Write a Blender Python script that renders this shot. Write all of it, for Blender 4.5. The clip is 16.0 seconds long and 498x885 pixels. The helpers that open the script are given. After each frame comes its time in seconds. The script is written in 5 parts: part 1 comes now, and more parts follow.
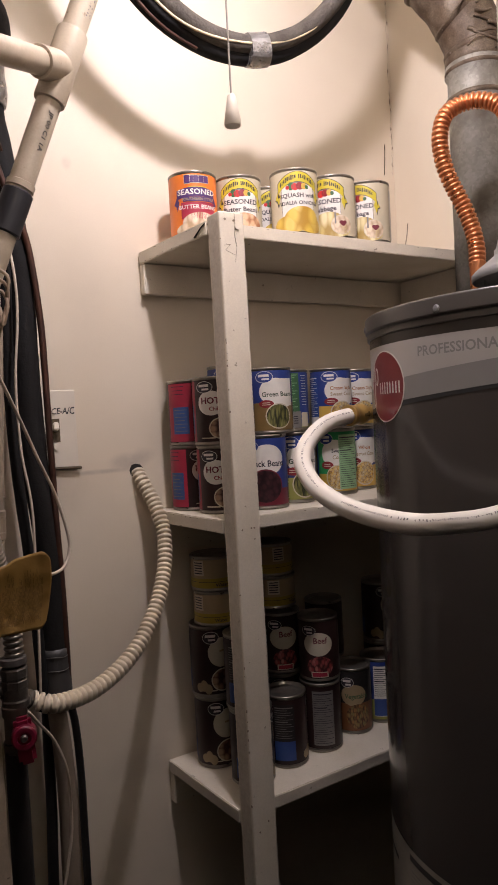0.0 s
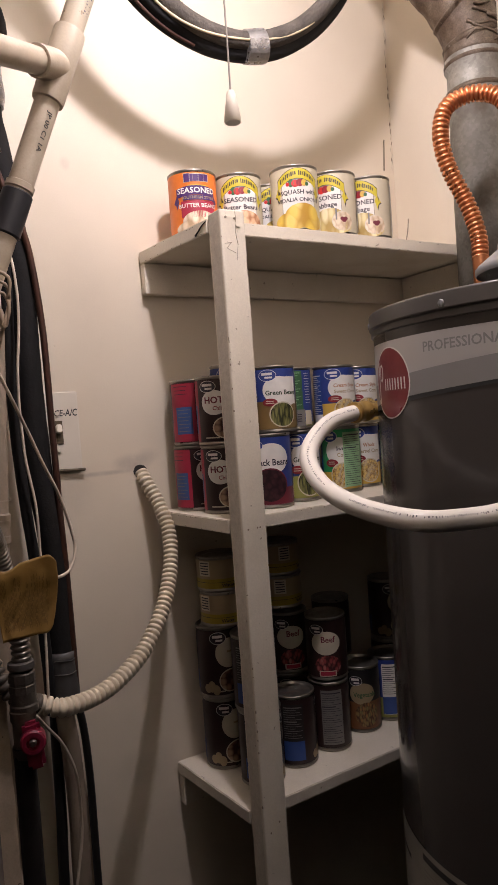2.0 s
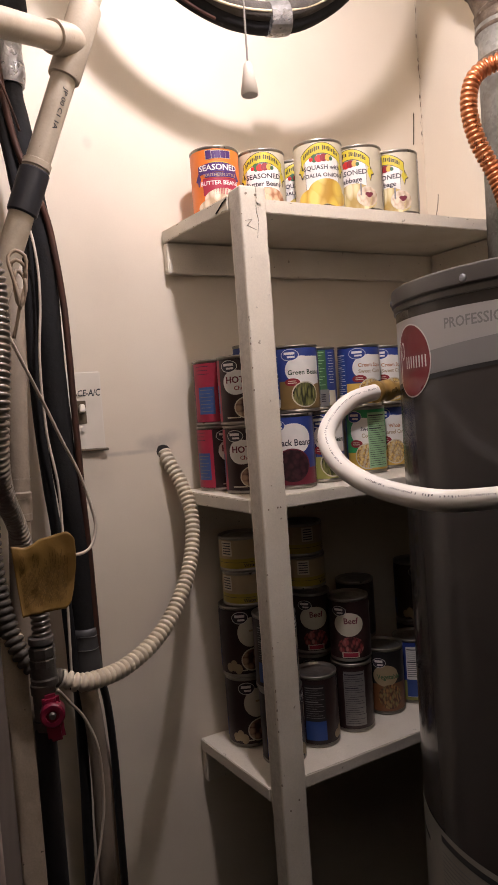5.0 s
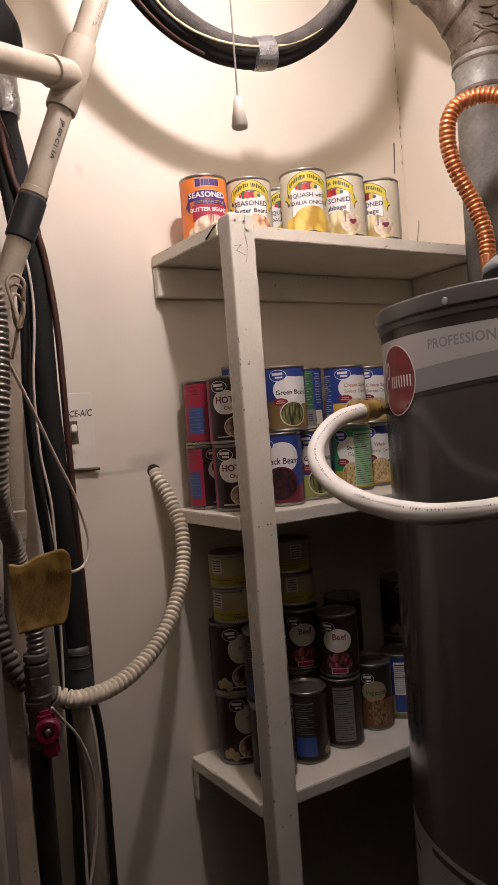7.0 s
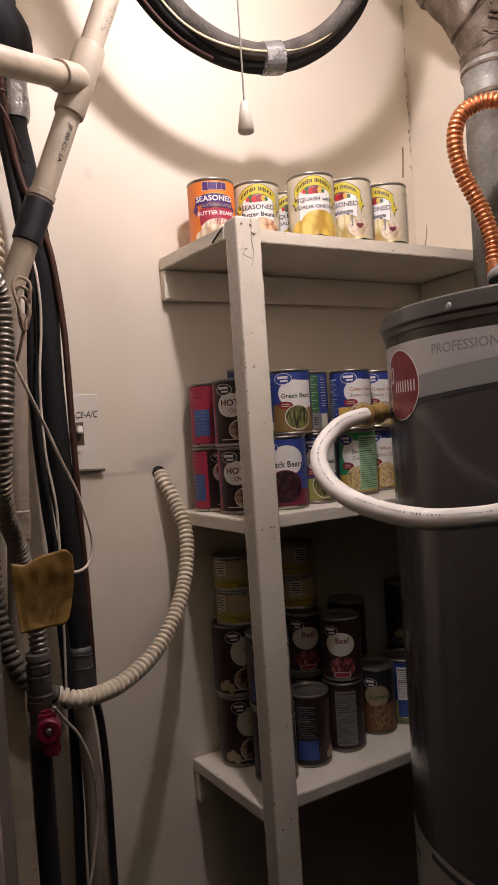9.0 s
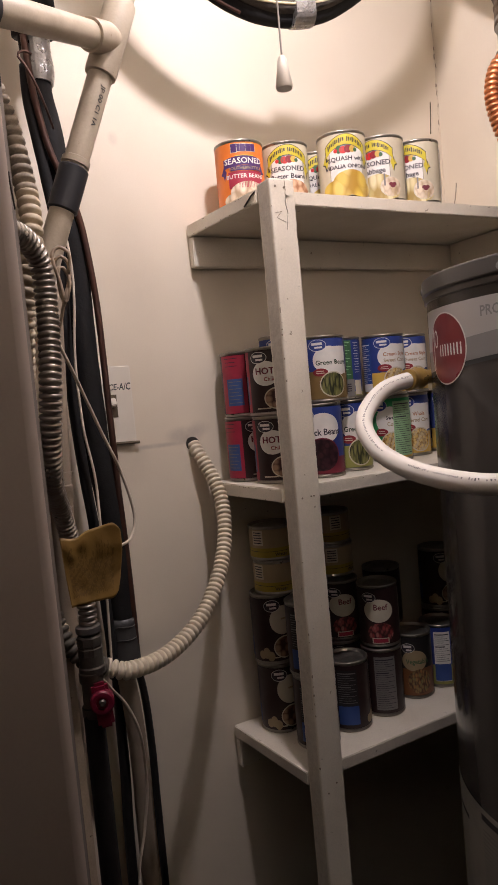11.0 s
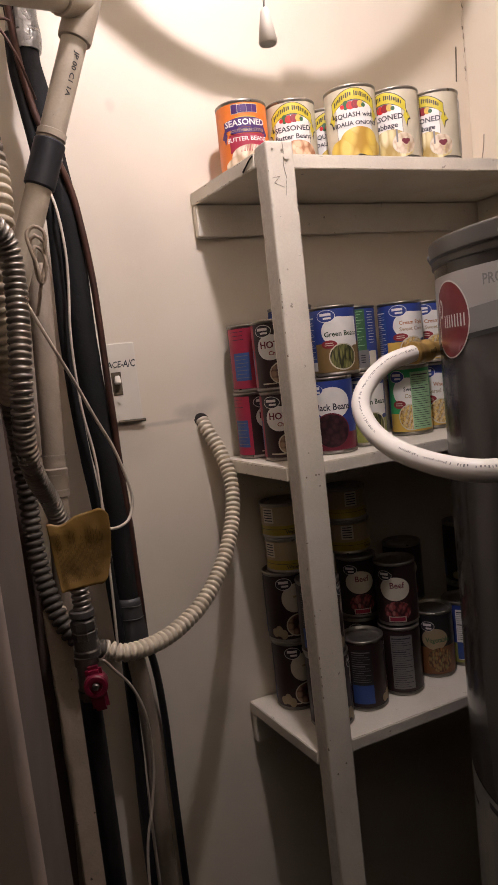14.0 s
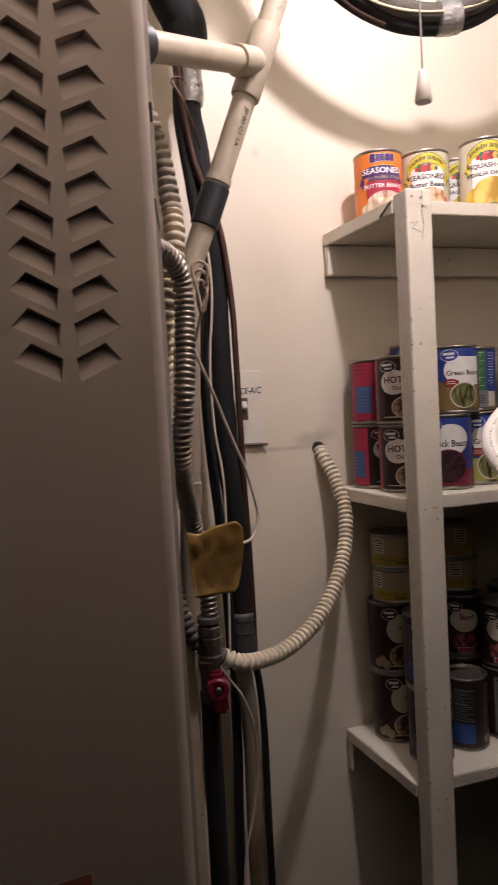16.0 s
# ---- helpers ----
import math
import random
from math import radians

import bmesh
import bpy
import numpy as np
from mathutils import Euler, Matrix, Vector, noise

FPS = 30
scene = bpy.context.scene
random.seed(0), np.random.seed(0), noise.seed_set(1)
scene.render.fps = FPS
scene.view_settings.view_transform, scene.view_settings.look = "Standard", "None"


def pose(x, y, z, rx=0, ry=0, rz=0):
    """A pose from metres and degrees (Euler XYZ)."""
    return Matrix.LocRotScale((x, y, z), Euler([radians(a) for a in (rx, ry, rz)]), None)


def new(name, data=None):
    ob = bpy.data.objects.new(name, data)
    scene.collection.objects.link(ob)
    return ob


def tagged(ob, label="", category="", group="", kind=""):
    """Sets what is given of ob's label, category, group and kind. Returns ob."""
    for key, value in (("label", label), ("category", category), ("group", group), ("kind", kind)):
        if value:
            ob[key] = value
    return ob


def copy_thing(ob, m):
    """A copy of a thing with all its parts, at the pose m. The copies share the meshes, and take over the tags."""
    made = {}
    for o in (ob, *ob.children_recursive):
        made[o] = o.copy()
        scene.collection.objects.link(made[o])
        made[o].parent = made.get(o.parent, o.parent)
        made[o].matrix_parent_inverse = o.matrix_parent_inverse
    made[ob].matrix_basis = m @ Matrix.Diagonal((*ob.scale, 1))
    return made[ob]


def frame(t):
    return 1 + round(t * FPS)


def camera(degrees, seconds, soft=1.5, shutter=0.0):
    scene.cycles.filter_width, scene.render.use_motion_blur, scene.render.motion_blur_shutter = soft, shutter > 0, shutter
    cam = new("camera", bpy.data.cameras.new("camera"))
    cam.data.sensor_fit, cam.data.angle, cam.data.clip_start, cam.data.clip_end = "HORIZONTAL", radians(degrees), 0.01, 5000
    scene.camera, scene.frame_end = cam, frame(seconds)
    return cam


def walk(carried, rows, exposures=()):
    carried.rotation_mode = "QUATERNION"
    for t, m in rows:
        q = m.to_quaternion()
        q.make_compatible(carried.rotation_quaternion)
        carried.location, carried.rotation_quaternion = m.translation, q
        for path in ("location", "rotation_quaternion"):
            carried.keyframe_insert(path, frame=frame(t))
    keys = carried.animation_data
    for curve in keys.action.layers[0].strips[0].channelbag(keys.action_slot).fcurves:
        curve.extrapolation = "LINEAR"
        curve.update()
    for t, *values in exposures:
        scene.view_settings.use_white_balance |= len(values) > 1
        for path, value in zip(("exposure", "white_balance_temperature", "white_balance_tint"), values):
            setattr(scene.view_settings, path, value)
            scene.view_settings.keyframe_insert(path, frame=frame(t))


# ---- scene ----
# camera: seconds, x, y, z, yaw, pitch, roll
cam = camera(39.96, 16.0, soft=1.0, shutter=0.35)
PATH = [
    (0.0, -0.4913, -1.1285, 1.4029, -31.999, -2.197, 3.136),
    (0.5, -0.4914, -1.1341, 1.4029, -33.086, -2.205, 3.086),
    (1.0, -0.4913, -1.1285, 1.4012, -32.399, -2.861, 3.068),
    (1.5, -0.4872, -1.1245, 1.4038, -32.459, -2.783, 3.848),
    (2.0, -0.4923, -1.1205, 1.4028, -31.939, -2.264, 4.088),
    (2.5, -0.4994, -1.1303, 1.4025, -33.103, -2.396, 4.058),
    (3.0, -0.5150, -1.1384, 1.3976, -35.385, -3.224, 4.221),
    (3.5, -0.5240, -1.1495, 1.3979, -37.406, -4.277, 4.117),
    (4.0, -0.4918, -1.1331, 1.4040, -31.093, -1.837, 2.721),
    (4.2, -0.4819, -1.1178, 1.3953, -29.563, -3.791, 2.595),
    (6.3, -0.4672, -1.1470, 1.3952, -29.247, -1.829, 5.528),
    (6.5, -0.4753, -1.1454, 1.3922, -29.050, -1.629, 5.137),
    (7.0, -0.4918, -1.1423, 1.3922, -30.399, -1.710, 4.375),
    (7.5, -0.4940, -1.1459, 1.3955, -30.396, -1.128, 4.632),
    (8.0, -0.4892, -1.1466, 1.3955, -30.936, -1.564, 4.644),
    (8.5, -0.4871, -1.1485, 1.3939, -30.053, -1.205, 3.717),
    (9.0, -0.4864, -1.1487, 1.3930, -29.603, -1.476, 3.798),
    (9.5, -0.4786, -1.1434, 1.3859, -27.415, -2.970, 4.174),
    (9.7, -0.4704, -1.1371, 1.3863, -27.365, -4.687, 4.986),
    (11.8, -0.5413, -1.1153, 1.3995, -31.621, -3.357, 3.830),
    (12.0, -0.5277, -1.1150, 1.3934, -35.320, -6.340, 2.299),
    (12.5, -0.5197, -1.1372, 1.4062, -30.810, -3.585, 3.488),
    (13.0, -0.4677, -1.1307, 1.4154, -25.804, -2.498, 5.658),
    (13.5, -0.4362, -1.1163, 1.4094, -22.220, -2.618, 5.560),
    (14.0, -0.4349, -1.1224, 1.4080, -24.521, -6.677, 6.381),
    (14.5, -0.4465, -1.1381, 1.4092, -24.513, -5.693, 6.049),
    (15.0, -0.4745, -1.1536, 1.4113, -22.674, -3.723, 5.476),
    (15.5, -0.4961, -1.1555, 1.4084, -21.142, -3.098, 4.686),
    (16.0, -0.5174, -1.1473, 1.4050, -17.594, -3.210, 3.128),
]
walk(cam, [(t, pose(x, y, z, 90 + pitch, roll, yaw)) for t, x, y, z, yaw, pitch, roll in PATH], ((0.0, -0.05), (2.75, -0.05), (3.2, 0.24), (3.6, 0.36), (4.0, 0.25), (5.2, 0.1), (6.5, -0.05), (9.5, -0.10), (11.8, -0.05), (12.5, 0.20), (13.0, 0.03), (13.5, -0.10), (14.0, 0.0), (15.3, -0.03), (16.0, 0.05)))

# light: one round bulb below the closet ceiling, with a pull string
BULB = Vector((-0.028, -0.532, 2.185))
BULB_STRENGTH = 890.0
world = bpy.data.worlds.new("world")
scene.world = world
world.use_nodes = True
world.node_tree.nodes["Background"].inputs[0].default_value = (0.9, 0.8, 0.7, 1)
world.node_tree.nodes["Background"].inputs[1].default_value = 0.004

# ---- materials ----
def material(name, color, rough=0.5, metal=0.0, second=None, scale=20.0, amount=0.5, bump=0.0, bump_scale=200.0,
             grain=0.0, emit=0.0, spread=(0.4, 0.65), chips=None):
    """Principled surface with a coarse second tone, a fine grain and a fine relief."""
    m = bpy.data.materials.new(name)
    m.use_nodes = True
    nt = m.node_tree
    b = nt.nodes["Principled BSDF"]
    b.inputs["Base Color"].default_value = (*color, 1)
    b.inputs["Roughness"].default_value = rough
    b.inputs["Metallic"].default_value = metal
    geo = nt.nodes.new("ShaderNodeNewGeometry")
    if second is not None or grain > 0:
        n1 = nt.nodes.new("ShaderNodeTexNoise")
        n1.inputs["Scale"].default_value, n1.inputs["Detail"].default_value = scale, 6
        nt.links.new(geo.outputs["Position"], n1.inputs["Vector"])
        ramp = nt.nodes.new("ShaderNodeMapRange")
        ramp.inputs[1].default_value, ramp.inputs[2].default_value = spread
        ramp.inputs[4].default_value = amount
        nt.links.new(n1.outputs["Fac"], ramp.inputs[0])
        mix = nt.nodes.new("ShaderNodeMix")
        mix.data_type = "RGBA"
        mix.inputs[6].default_value = (*color, 1)
        mix.inputs[7].default_value = (*(second or color), 1)
        nt.links.new(ramp.outputs[0], mix.inputs[0])
        out = mix.outputs[2]
        if grain > 0:
            n2 = nt.nodes.new("ShaderNodeTexNoise")
            n2.inputs["Scale"].default_value, n2.inputs["Detail"].default_value = 420, 3
            nt.links.new(geo.outputs["Position"], n2.inputs["Vector"])
            r2 = nt.nodes.new("ShaderNodeMapRange")
            r2.inputs[1].default_value, r2.inputs[2].default_value = 0.3, 0.7
            r2.inputs[3].default_value, r2.inputs[4].default_value = 1 - grain, 1 + grain * 0.4
            nt.links.new(n2.outputs["Fac"], r2.inputs[0])
            mul = nt.nodes.new("ShaderNodeVectorMath")
            mul.operation = "SCALE"
            nt.links.new(out, mul.inputs[0])
            nt.links.new(r2.outputs[0], mul.inputs["Scale"])
            out = mul.outputs[0]
        if chips is not None:
            n4 = nt.nodes.new("ShaderNodeTexNoise")
            n4.inputs["Scale"].default_value, n4.inputs["Detail"].default_value, n4.inputs["Roughness"].default_value = 75, 4, 0.6
            nt.links.new(geo.outputs["Position"], n4.inputs["Vector"])
            r4 = nt.nodes.new("ShaderNodeMapRange")
            r4.inputs[1].default_value, r4.inputs[2].default_value = 0.685, 0.72
            nt.links.new(n4.outputs["Fac"], r4.inputs[0])
            cm = nt.nodes.new("ShaderNodeMix")
            cm.data_type = "RGBA"
            cm.inputs[7].default_value = (*chips, 1)
            nt.links.new(r4.outputs[0], cm.inputs[0])
            nt.links.new(out, cm.inputs[6])
            out = cm.outputs[2]
        nt.links.new(out, b.inputs["Base Color"])
        r3 = nt.nodes.new("ShaderNodeMapRange")
        r3.inputs[1].default_value, r3.inputs[2].default_value = 0.3, 0.7
        r3.inputs[3].default_value, r3.inputs[4].default_value = max(rough - 0.1, 0.05), min(rough + 0.12, 1)
        nt.links.new(n1.outputs["Fac"], r3.inputs[0])
        nt.links.new(r3.outputs[0], b.inputs["Roughness"])
    if bump > 0:
        n3 = nt.nodes.new("ShaderNodeTexNoise")
        n3.inputs["Scale"].default_value, n3.inputs["Detail"].default_value = bump_scale, 5
        nt.links.new(geo.outputs["Position"], n3.inputs["Vector"])
        bp = nt.nodes.new("ShaderNodeBump")
        bp.inputs["Strength"].default_value, bp.inputs["Distance"].default_value = bump, 0.004
        nt.links.new(n3.outputs["Fac"], bp.inputs["Height"])
        nt.links.new(bp.outputs[0], b.inputs["Normal"])
    if emit > 0:
        b.inputs["Emission Color"].default_value = (*color, 1)
        b.inputs["Emission Strength"].default_value = emit
    return m


def picture_material(name, c1, c2, c3, scale, long=1.0):
    """Printed food: lumps of two colours with dark gaps between."""
    m = bpy.data.materials.new(name)
    m.use_nodes = True
    nt = m.node_tree
    b = nt.nodes["Principled BSDF"]
    b.inputs["Roughness"].default_value = 0.4
    tc = nt.nodes.new("ShaderNodeTexCoord")
    v = nt.nodes.new("ShaderNodeTexVoronoi")
    v.inputs["Scale"].default_value = scale
    mp = nt.nodes.new("ShaderNodeMapping")
    mp.inputs["Rotation"].default_value = (0.8, 0.7, 0.9)
    mp.inputs["Scale"].default_value = (1, 1, 1 / long)
    nt.links.new(tc.outputs["Object"], mp.inputs["Vector"])
    nt.links.new(mp.outputs[0], v.inputs["Vector"])
    sep = nt.nodes.new("ShaderNodeSeparateColor")
    nt.links.new(v.outputs["Color"], sep.inputs[0])
    mix = nt.nodes.new("ShaderNodeMix")
    mix.data_type = "RGBA"
    mix.inputs[6].default_value, mix.inputs[7].default_value = (*c1, 1), (*c2, 1)
    nt.links.new(sep.outputs[0], mix.inputs[0])
    mr = nt.nodes.new("ShaderNodeMapRange")
    mr.inputs[1].default_value, mr.inputs[2].default_value = 0.35, 0.75
    nt.links.new(v.outputs["Distance"], mr.inputs[0])
    mix2 = nt.nodes.new("ShaderNodeMix")
    mix2.data_type = "RGBA"
    mix2.inputs[7].default_value = (*c3, 1)
    nt.links.new(mr.outputs[0], mix2.inputs[0])
    nt.links.new(mix.outputs[2], mix2.inputs[6])
    nt.links.new(mix2.outputs[2], b.inputs["Base Color"])
    return m


def galvanized(name, light, dark, stain, scale):
    """Zinc coated sheet: angular spangles of two greys under cloudy brown stains."""
    m = bpy.data.materials.new(name)
    m.use_nodes = True
    nt = m.node_tree
    b = nt.nodes["Principled BSDF"]
    b.inputs["Metallic"].default_value = 0.45
    geo = nt.nodes.new("ShaderNodeNewGeometry")
    warp = nt.nodes.new("ShaderNodeTexNoise")
    warp.inputs["Scale"].default_value = 60
    nt.links.new(geo.outputs["Position"], warp.inputs["Vector"])
    shift = nt.nodes.new("ShaderNodeVectorMath")
    shift.operation = "MULTIPLY_ADD"
    shift.inputs[1].default_value = (0.012, 0.012, 0.012)
    nt.links.new(warp.outputs["Color"], shift.inputs[0])
    nt.links.new(geo.outputs["Position"], shift.inputs[2])
    cell = nt.nodes.new("ShaderNodeTexVoronoi")
    cell.inputs["Scale"].default_value = scale
    nt.links.new(shift.outputs[0], cell.inputs["Vector"])
    one = nt.nodes.new("ShaderNodeSeparateColor")
    nt.links.new(cell.outputs["Color"], one.inputs[0])
    mix = nt.nodes.new("ShaderNodeMix")
    mix.data_type = "RGBA"
    mix.inputs[6].default_value, mix.inputs[7].default_value = (*dark, 1), (*light, 1)
    nt.links.new(one.outputs[0], mix.inputs[0])
    cloud = nt.nodes.new("ShaderNodeTexNoise")
    cloud.inputs["Scale"].default_value, cloud.inputs["Detail"].default_value = 16, 8
    nt.links.new(geo.outputs["Position"], cloud.inputs["Vector"])
    ramp = nt.nodes.new("ShaderNodeMapRange")
    ramp.inputs[1].default_value, ramp.inputs[2].default_value, ramp.inputs[4].default_value = 0.45, 0.72, 0.85
    nt.links.new(cloud.outputs["Fac"], ramp.inputs[0])
    mix2 = nt.nodes.new("ShaderNodeMix")
    mix2.data_type = "RGBA"
    mix2.inputs[7].default_value = (*stain, 1)
    nt.links.new(ramp.outputs[0], mix2.inputs[0])
    nt.links.new(mix.outputs[2], mix2.inputs[6])
    nt.links.new(mix2.outputs[2], b.inputs["Base Color"])
    rough = nt.nodes.new("ShaderNodeMapRange")
    rough.inputs[3].default_value, rough.inputs[4].default_value = 0.50, 0.72
    nt.links.new(one.outputs[1], rough.inputs[0])
    nt.links.new(rough.outputs[0], b.inputs["Roughness"])
    bp = nt.nodes.new("ShaderNodeBump")
    bp.inputs["Strength"].default_value, bp.inputs["Distance"].default_value = 0.15, 0.003
    nt.links.new(cloud.outputs["Fac"], bp.inputs["Height"])
    nt.links.new(bp.outputs[0], b.inputs["Normal"])
    return m


def smudge(m, spots, color):
    """Rubbed grey marks on paint: (x, z, width, height, strength), broken up by noise."""
    nt = m.node_tree
    b = nt.nodes["Principled BSDF"]
    out = b.inputs["Base Color"].links[0].from_socket
    geo = nt.nodes.new("ShaderNodeNewGeometry")
    cloud = nt.nodes.new("ShaderNodeTexNoise")
    cloud.inputs["Scale"].default_value, cloud.inputs["Detail"].default_value, cloud.inputs["Roughness"].default_value = 38, 6, 0.65
    nt.links.new(geo.outputs["Position"], cloud.inputs["Vector"])
    for x, z, w, h, strength in spots:
        mp = nt.nodes.new("ShaderNodeMapping")
        mp.inputs["Location"].default_value = (-x / w, 0, -z / h)
        mp.inputs["Scale"].default_value = (1 / w, 12, 1 / h)
        nt.links.new(geo.outputs["Position"], mp.inputs["Vector"])
        ln = nt.nodes.new("ShaderNodeVectorMath")
        ln.operation = "LENGTH"
        nt.links.new(mp.outputs[0], ln.inputs[0])
        near = nt.nodes.new("ShaderNodeMapRange")
        near.interpolation_type = "SMOOTHSTEP"
        near.inputs[1].default_value, near.inputs[2].default_value = 1.0, 0.15
        near.inputs[3].default_value, near.inputs[4].default_value = 0.0, strength
        nt.links.new(ln.outputs["Value"], near.inputs[0])
        mul = nt.nodes.new("ShaderNodeMath")
        mul.operation = "MULTIPLY"
        nt.links.new(near.outputs[0], mul.inputs[0])
        nt.links.new(cloud.outputs["Fac"], mul.inputs[1])
        mix = nt.nodes.new("ShaderNodeMix")
        mix.data_type = "RGBA"
        mix.inputs[7].default_value = (*color, 1)
        nt.links.new(mul.outputs[0], mix.inputs[0])
        nt.links.new(out, mix.inputs[6])
        out = mix.outputs[2]
    nt.links.new(out, b.inputs["Base Color"])


M_WALL = material("wall_paint", (0.745, 0.662, 0.532), 0.65, second=(0.675, 0.585, 0.455), scale=3.5, amount=0.6, bump=0.05, bump_scale=60, grain=0.02)
smudge(M_WALL, [(-0.04, 1.334, 0.045, 0.022, 0.9), (-0.095, 1.322, 0.075, 0.006, 0.8), (-0.01, 1.345, 0.03, 0.018, 0.5), (-0.117, 1.84, 0.012, 0.016, 0.5), (-0.15, 1.30, 0.05, 0.06, 0.25), (-0.05, 0.80, 0.09, 0.05, 0.3), (-0.10, 1.62, 0.06, 0.12, 0.15)], (0.30, 0.265, 0.235))
# for the unseen outer walls: near-black to keep bounced light off the furnace
M_ROOM = material("low_bounce_black", (0.020, 0.016, 0.014), 0.9, second=(0.015, 0.0125, 0.011), scale=3)
M_CEIL = material("ceiling_paint", (0.79, 0.745, 0.655), 0.8, second=(0.71, 0.655, 0.56), scale=4, bump=0.1)
M_FLOOR = material("worn_floor", (0.035, 0.030, 0.026), 0.8, second=(0.022, 0.019, 0.017), scale=6, bump=0.3, grain=0.15)
M_SHELF = material("shelf_paint", (0.75, 0.685, 0.570), 0.45, second=(0.64, 0.57, 0.45), scale=14, amount=0.5, bump=0.09, bump_scale=120, grain=0.06, chips=(0.36, 0.31, 0.24))
M_SAWN = material("rough_sawn_paint", (0.64, 0.58, 0.49), 0.6, second=(0.52, 0.46, 0.38), scale=120, amount=0.5, bump=0.20, bump_scale=220, grain=0.10, chips=(0.36, 0.31, 0.24))
M_RAW = material("bare_wood", (0.42, 0.36, 0.28), 0.8, second=(0.24, 0.19, 0.14), scale=60, bump=0.4, grain=0.1)
M_CHIP = material("bare_chip", (0.33, 0.28, 0.21), 0.9, second=(0.17, 0.13, 0.095), scale=90)
M_CRACK = material("crack_shade", (0.25, 0.20, 0.15), 0.9)
M_DARKGAP = material("dark_gap", (0.03, 0.025, 0.02), 0.9)
M_JACKET = material("heater_enamel", (0.062, 0.0545, 0.049), 0.17, second=(0.067, 0.059, 0.053), scale=2.2, amount=0.5, bump=0.012, bump_scale=40)
M_CAP = material("heater_cap_enamel", (0.092, 0.083, 0.074), 0.30, second=(0.078, 0.072, 0.067), scale=3, bump=0.015, bump_scale=60)
M_SILVER = material("silver_foil", (0.50, 0.48, 0.46), 0.42, metal=0.35, second=(0.42, 0.40, 0.38), scale=5)
M_GREYBAND = material("grey_band", (0.25, 0.24, 0.23), 0.45, second=(0.22, 0.21, 0.2), scale=9)
M_GREYTXT = material("grey_ink", (0.245, 0.237, 0.229), 0.5)
M_BADGE = material("badge_red", (0.19, 0.012, 0.018), 0.35, second=(0.15, 0.01, 0.014), scale=30)
M_WHITE = material("white_print", (0.76, 0.73, 0.68), 0.5, second=(0.7, 0.66, 0.6), scale=40)
M_GALV = galvanized("galvanized_steel", (0.30, 0.287, 0.25), (0.235, 0.222, 0.19), (0.105, 0.086, 0.062), 210)
M_GALVD = material("old_galvanized", (0.155, 0.118, 0.080), 0.62, metal=0.25, second=(0.066, 0.037, 0.019), scale=34, amount=0.9, bump=0.7, bump_scale=45, grain=0.35, spread=(0.36, 0.66), chips=(0.30, 0.275, 0.235))
M_FLUE = galvanized("flue_steel", (0.305, 0.278, 0.232), (0.262, 0.236, 0.195), (0.165, 0.134, 0.096), 170)
M_SHEET = material("grey_paper", (0.37, 0.34, 0.285), 0.45, second=(0.25, 0.225, 0.18), scale=14, amount=0.8, bump=0.25, bump_scale=18)
M_ALU = material("aluminium", (0.30, 0.30, 0.305), 0.48, metal=0.4, second=(0.25, 0.25, 0.252), scale=20, bump=0.05)
M_COPPER = material("copper", (0.64, 0.27, 0.125), 0.32, metal=0.9, second=(0.50, 0.17, 0.07), scale=40, bump=0.05)
M_OLDCOP = material("aged_copper", (0.075, 0.030, 0.018), 0.5, metal=0.4, second=(0.032, 0.019, 0.015), scale=30)
M_BRASS = material("brass", (0.60, 0.39, 0.13), 0.34, metal=0.65, second=(0.40, 0.25, 0.08), scale=60)
M_PVC = material("pvc", (0.50, 0.43, 0.325), 0.42, second=(0.35, 0.28, 0.195), scale=22, amount=0.65, grain=0.06, chips=(0.22, 0.15, 0.09))
M_PEX = material("pex_tube", (0.80, 0.76, 0.69), 0.38, second=(0.72, 0.67, 0.58), scale=20)
M_INK = material("black_ink", (0.03, 0.03, 0.03), 0.6)
M_FADEDINK = material("faded_ink", (0.10, 0.095, 0.10), 0.6, second=(0.26, 0.24, 0.23), scale=160)
M_BLUEINK = material("blue_ink", (0.06, 0.06, 0.11), 0.6, second=(0.20, 0.19, 0.20), scale=120)
M_RUBBER = material("black_rubber", (0.017, 0.018, 0.022), 0.42, second=(0.026, 0.026, 0.03), scale=30, bump=0.04)
M_FOAM = material("black_foam", (0.0075, 0.0070, 0.0072), 0.8, second=(0.016, 0.0140, 0.0125), scale=25, bump=0.3, bump_scale=120, grain=0.1)
M_FOAM.node_tree.nodes["Principled BSDF"].inputs["Specular IOR Level"].default_value = 0.3
M_FOAMB = material("brown_foam", (0.065, 0.054, 0.042), 0.85, second=(0.03, 0.025, 0.02), scale=45, bump=0.5, bump_scale=160, grain=0.2)
M_TAPE = material("silver_tape", (0.36, 0.35, 0.335), 0.30, metal=0.75, second=(0.10, 0.095, 0.09), scale=60, bump=1.0, bump_scale=60)
M_DTAPE = material("grey_tape", (0.060, 0.058, 0.056), 0.5, second=(0.04, 0.038, 0.036), scale=30, bump=0.3, bump_scale=60)
M_CONDUIT = material("conduit_vinyl", (0.70, 0.615, 0.475), 0.45, second=(0.55, 0.46, 0.33), scale=22, grain=0.06)
M_CABLE = material("dark_brown_surface", (0.10, 0.082, 0.062), 0.6, second=(0.055, 0.045, 0.035), scale=40, grain=0.1)
M_DUSTY = material("dusty_vinyl", (0.53, 0.445, 0.315), 0.6, second=(0.35, 0.28, 0.19), scale=24, amount=0.9, grain=0.1)
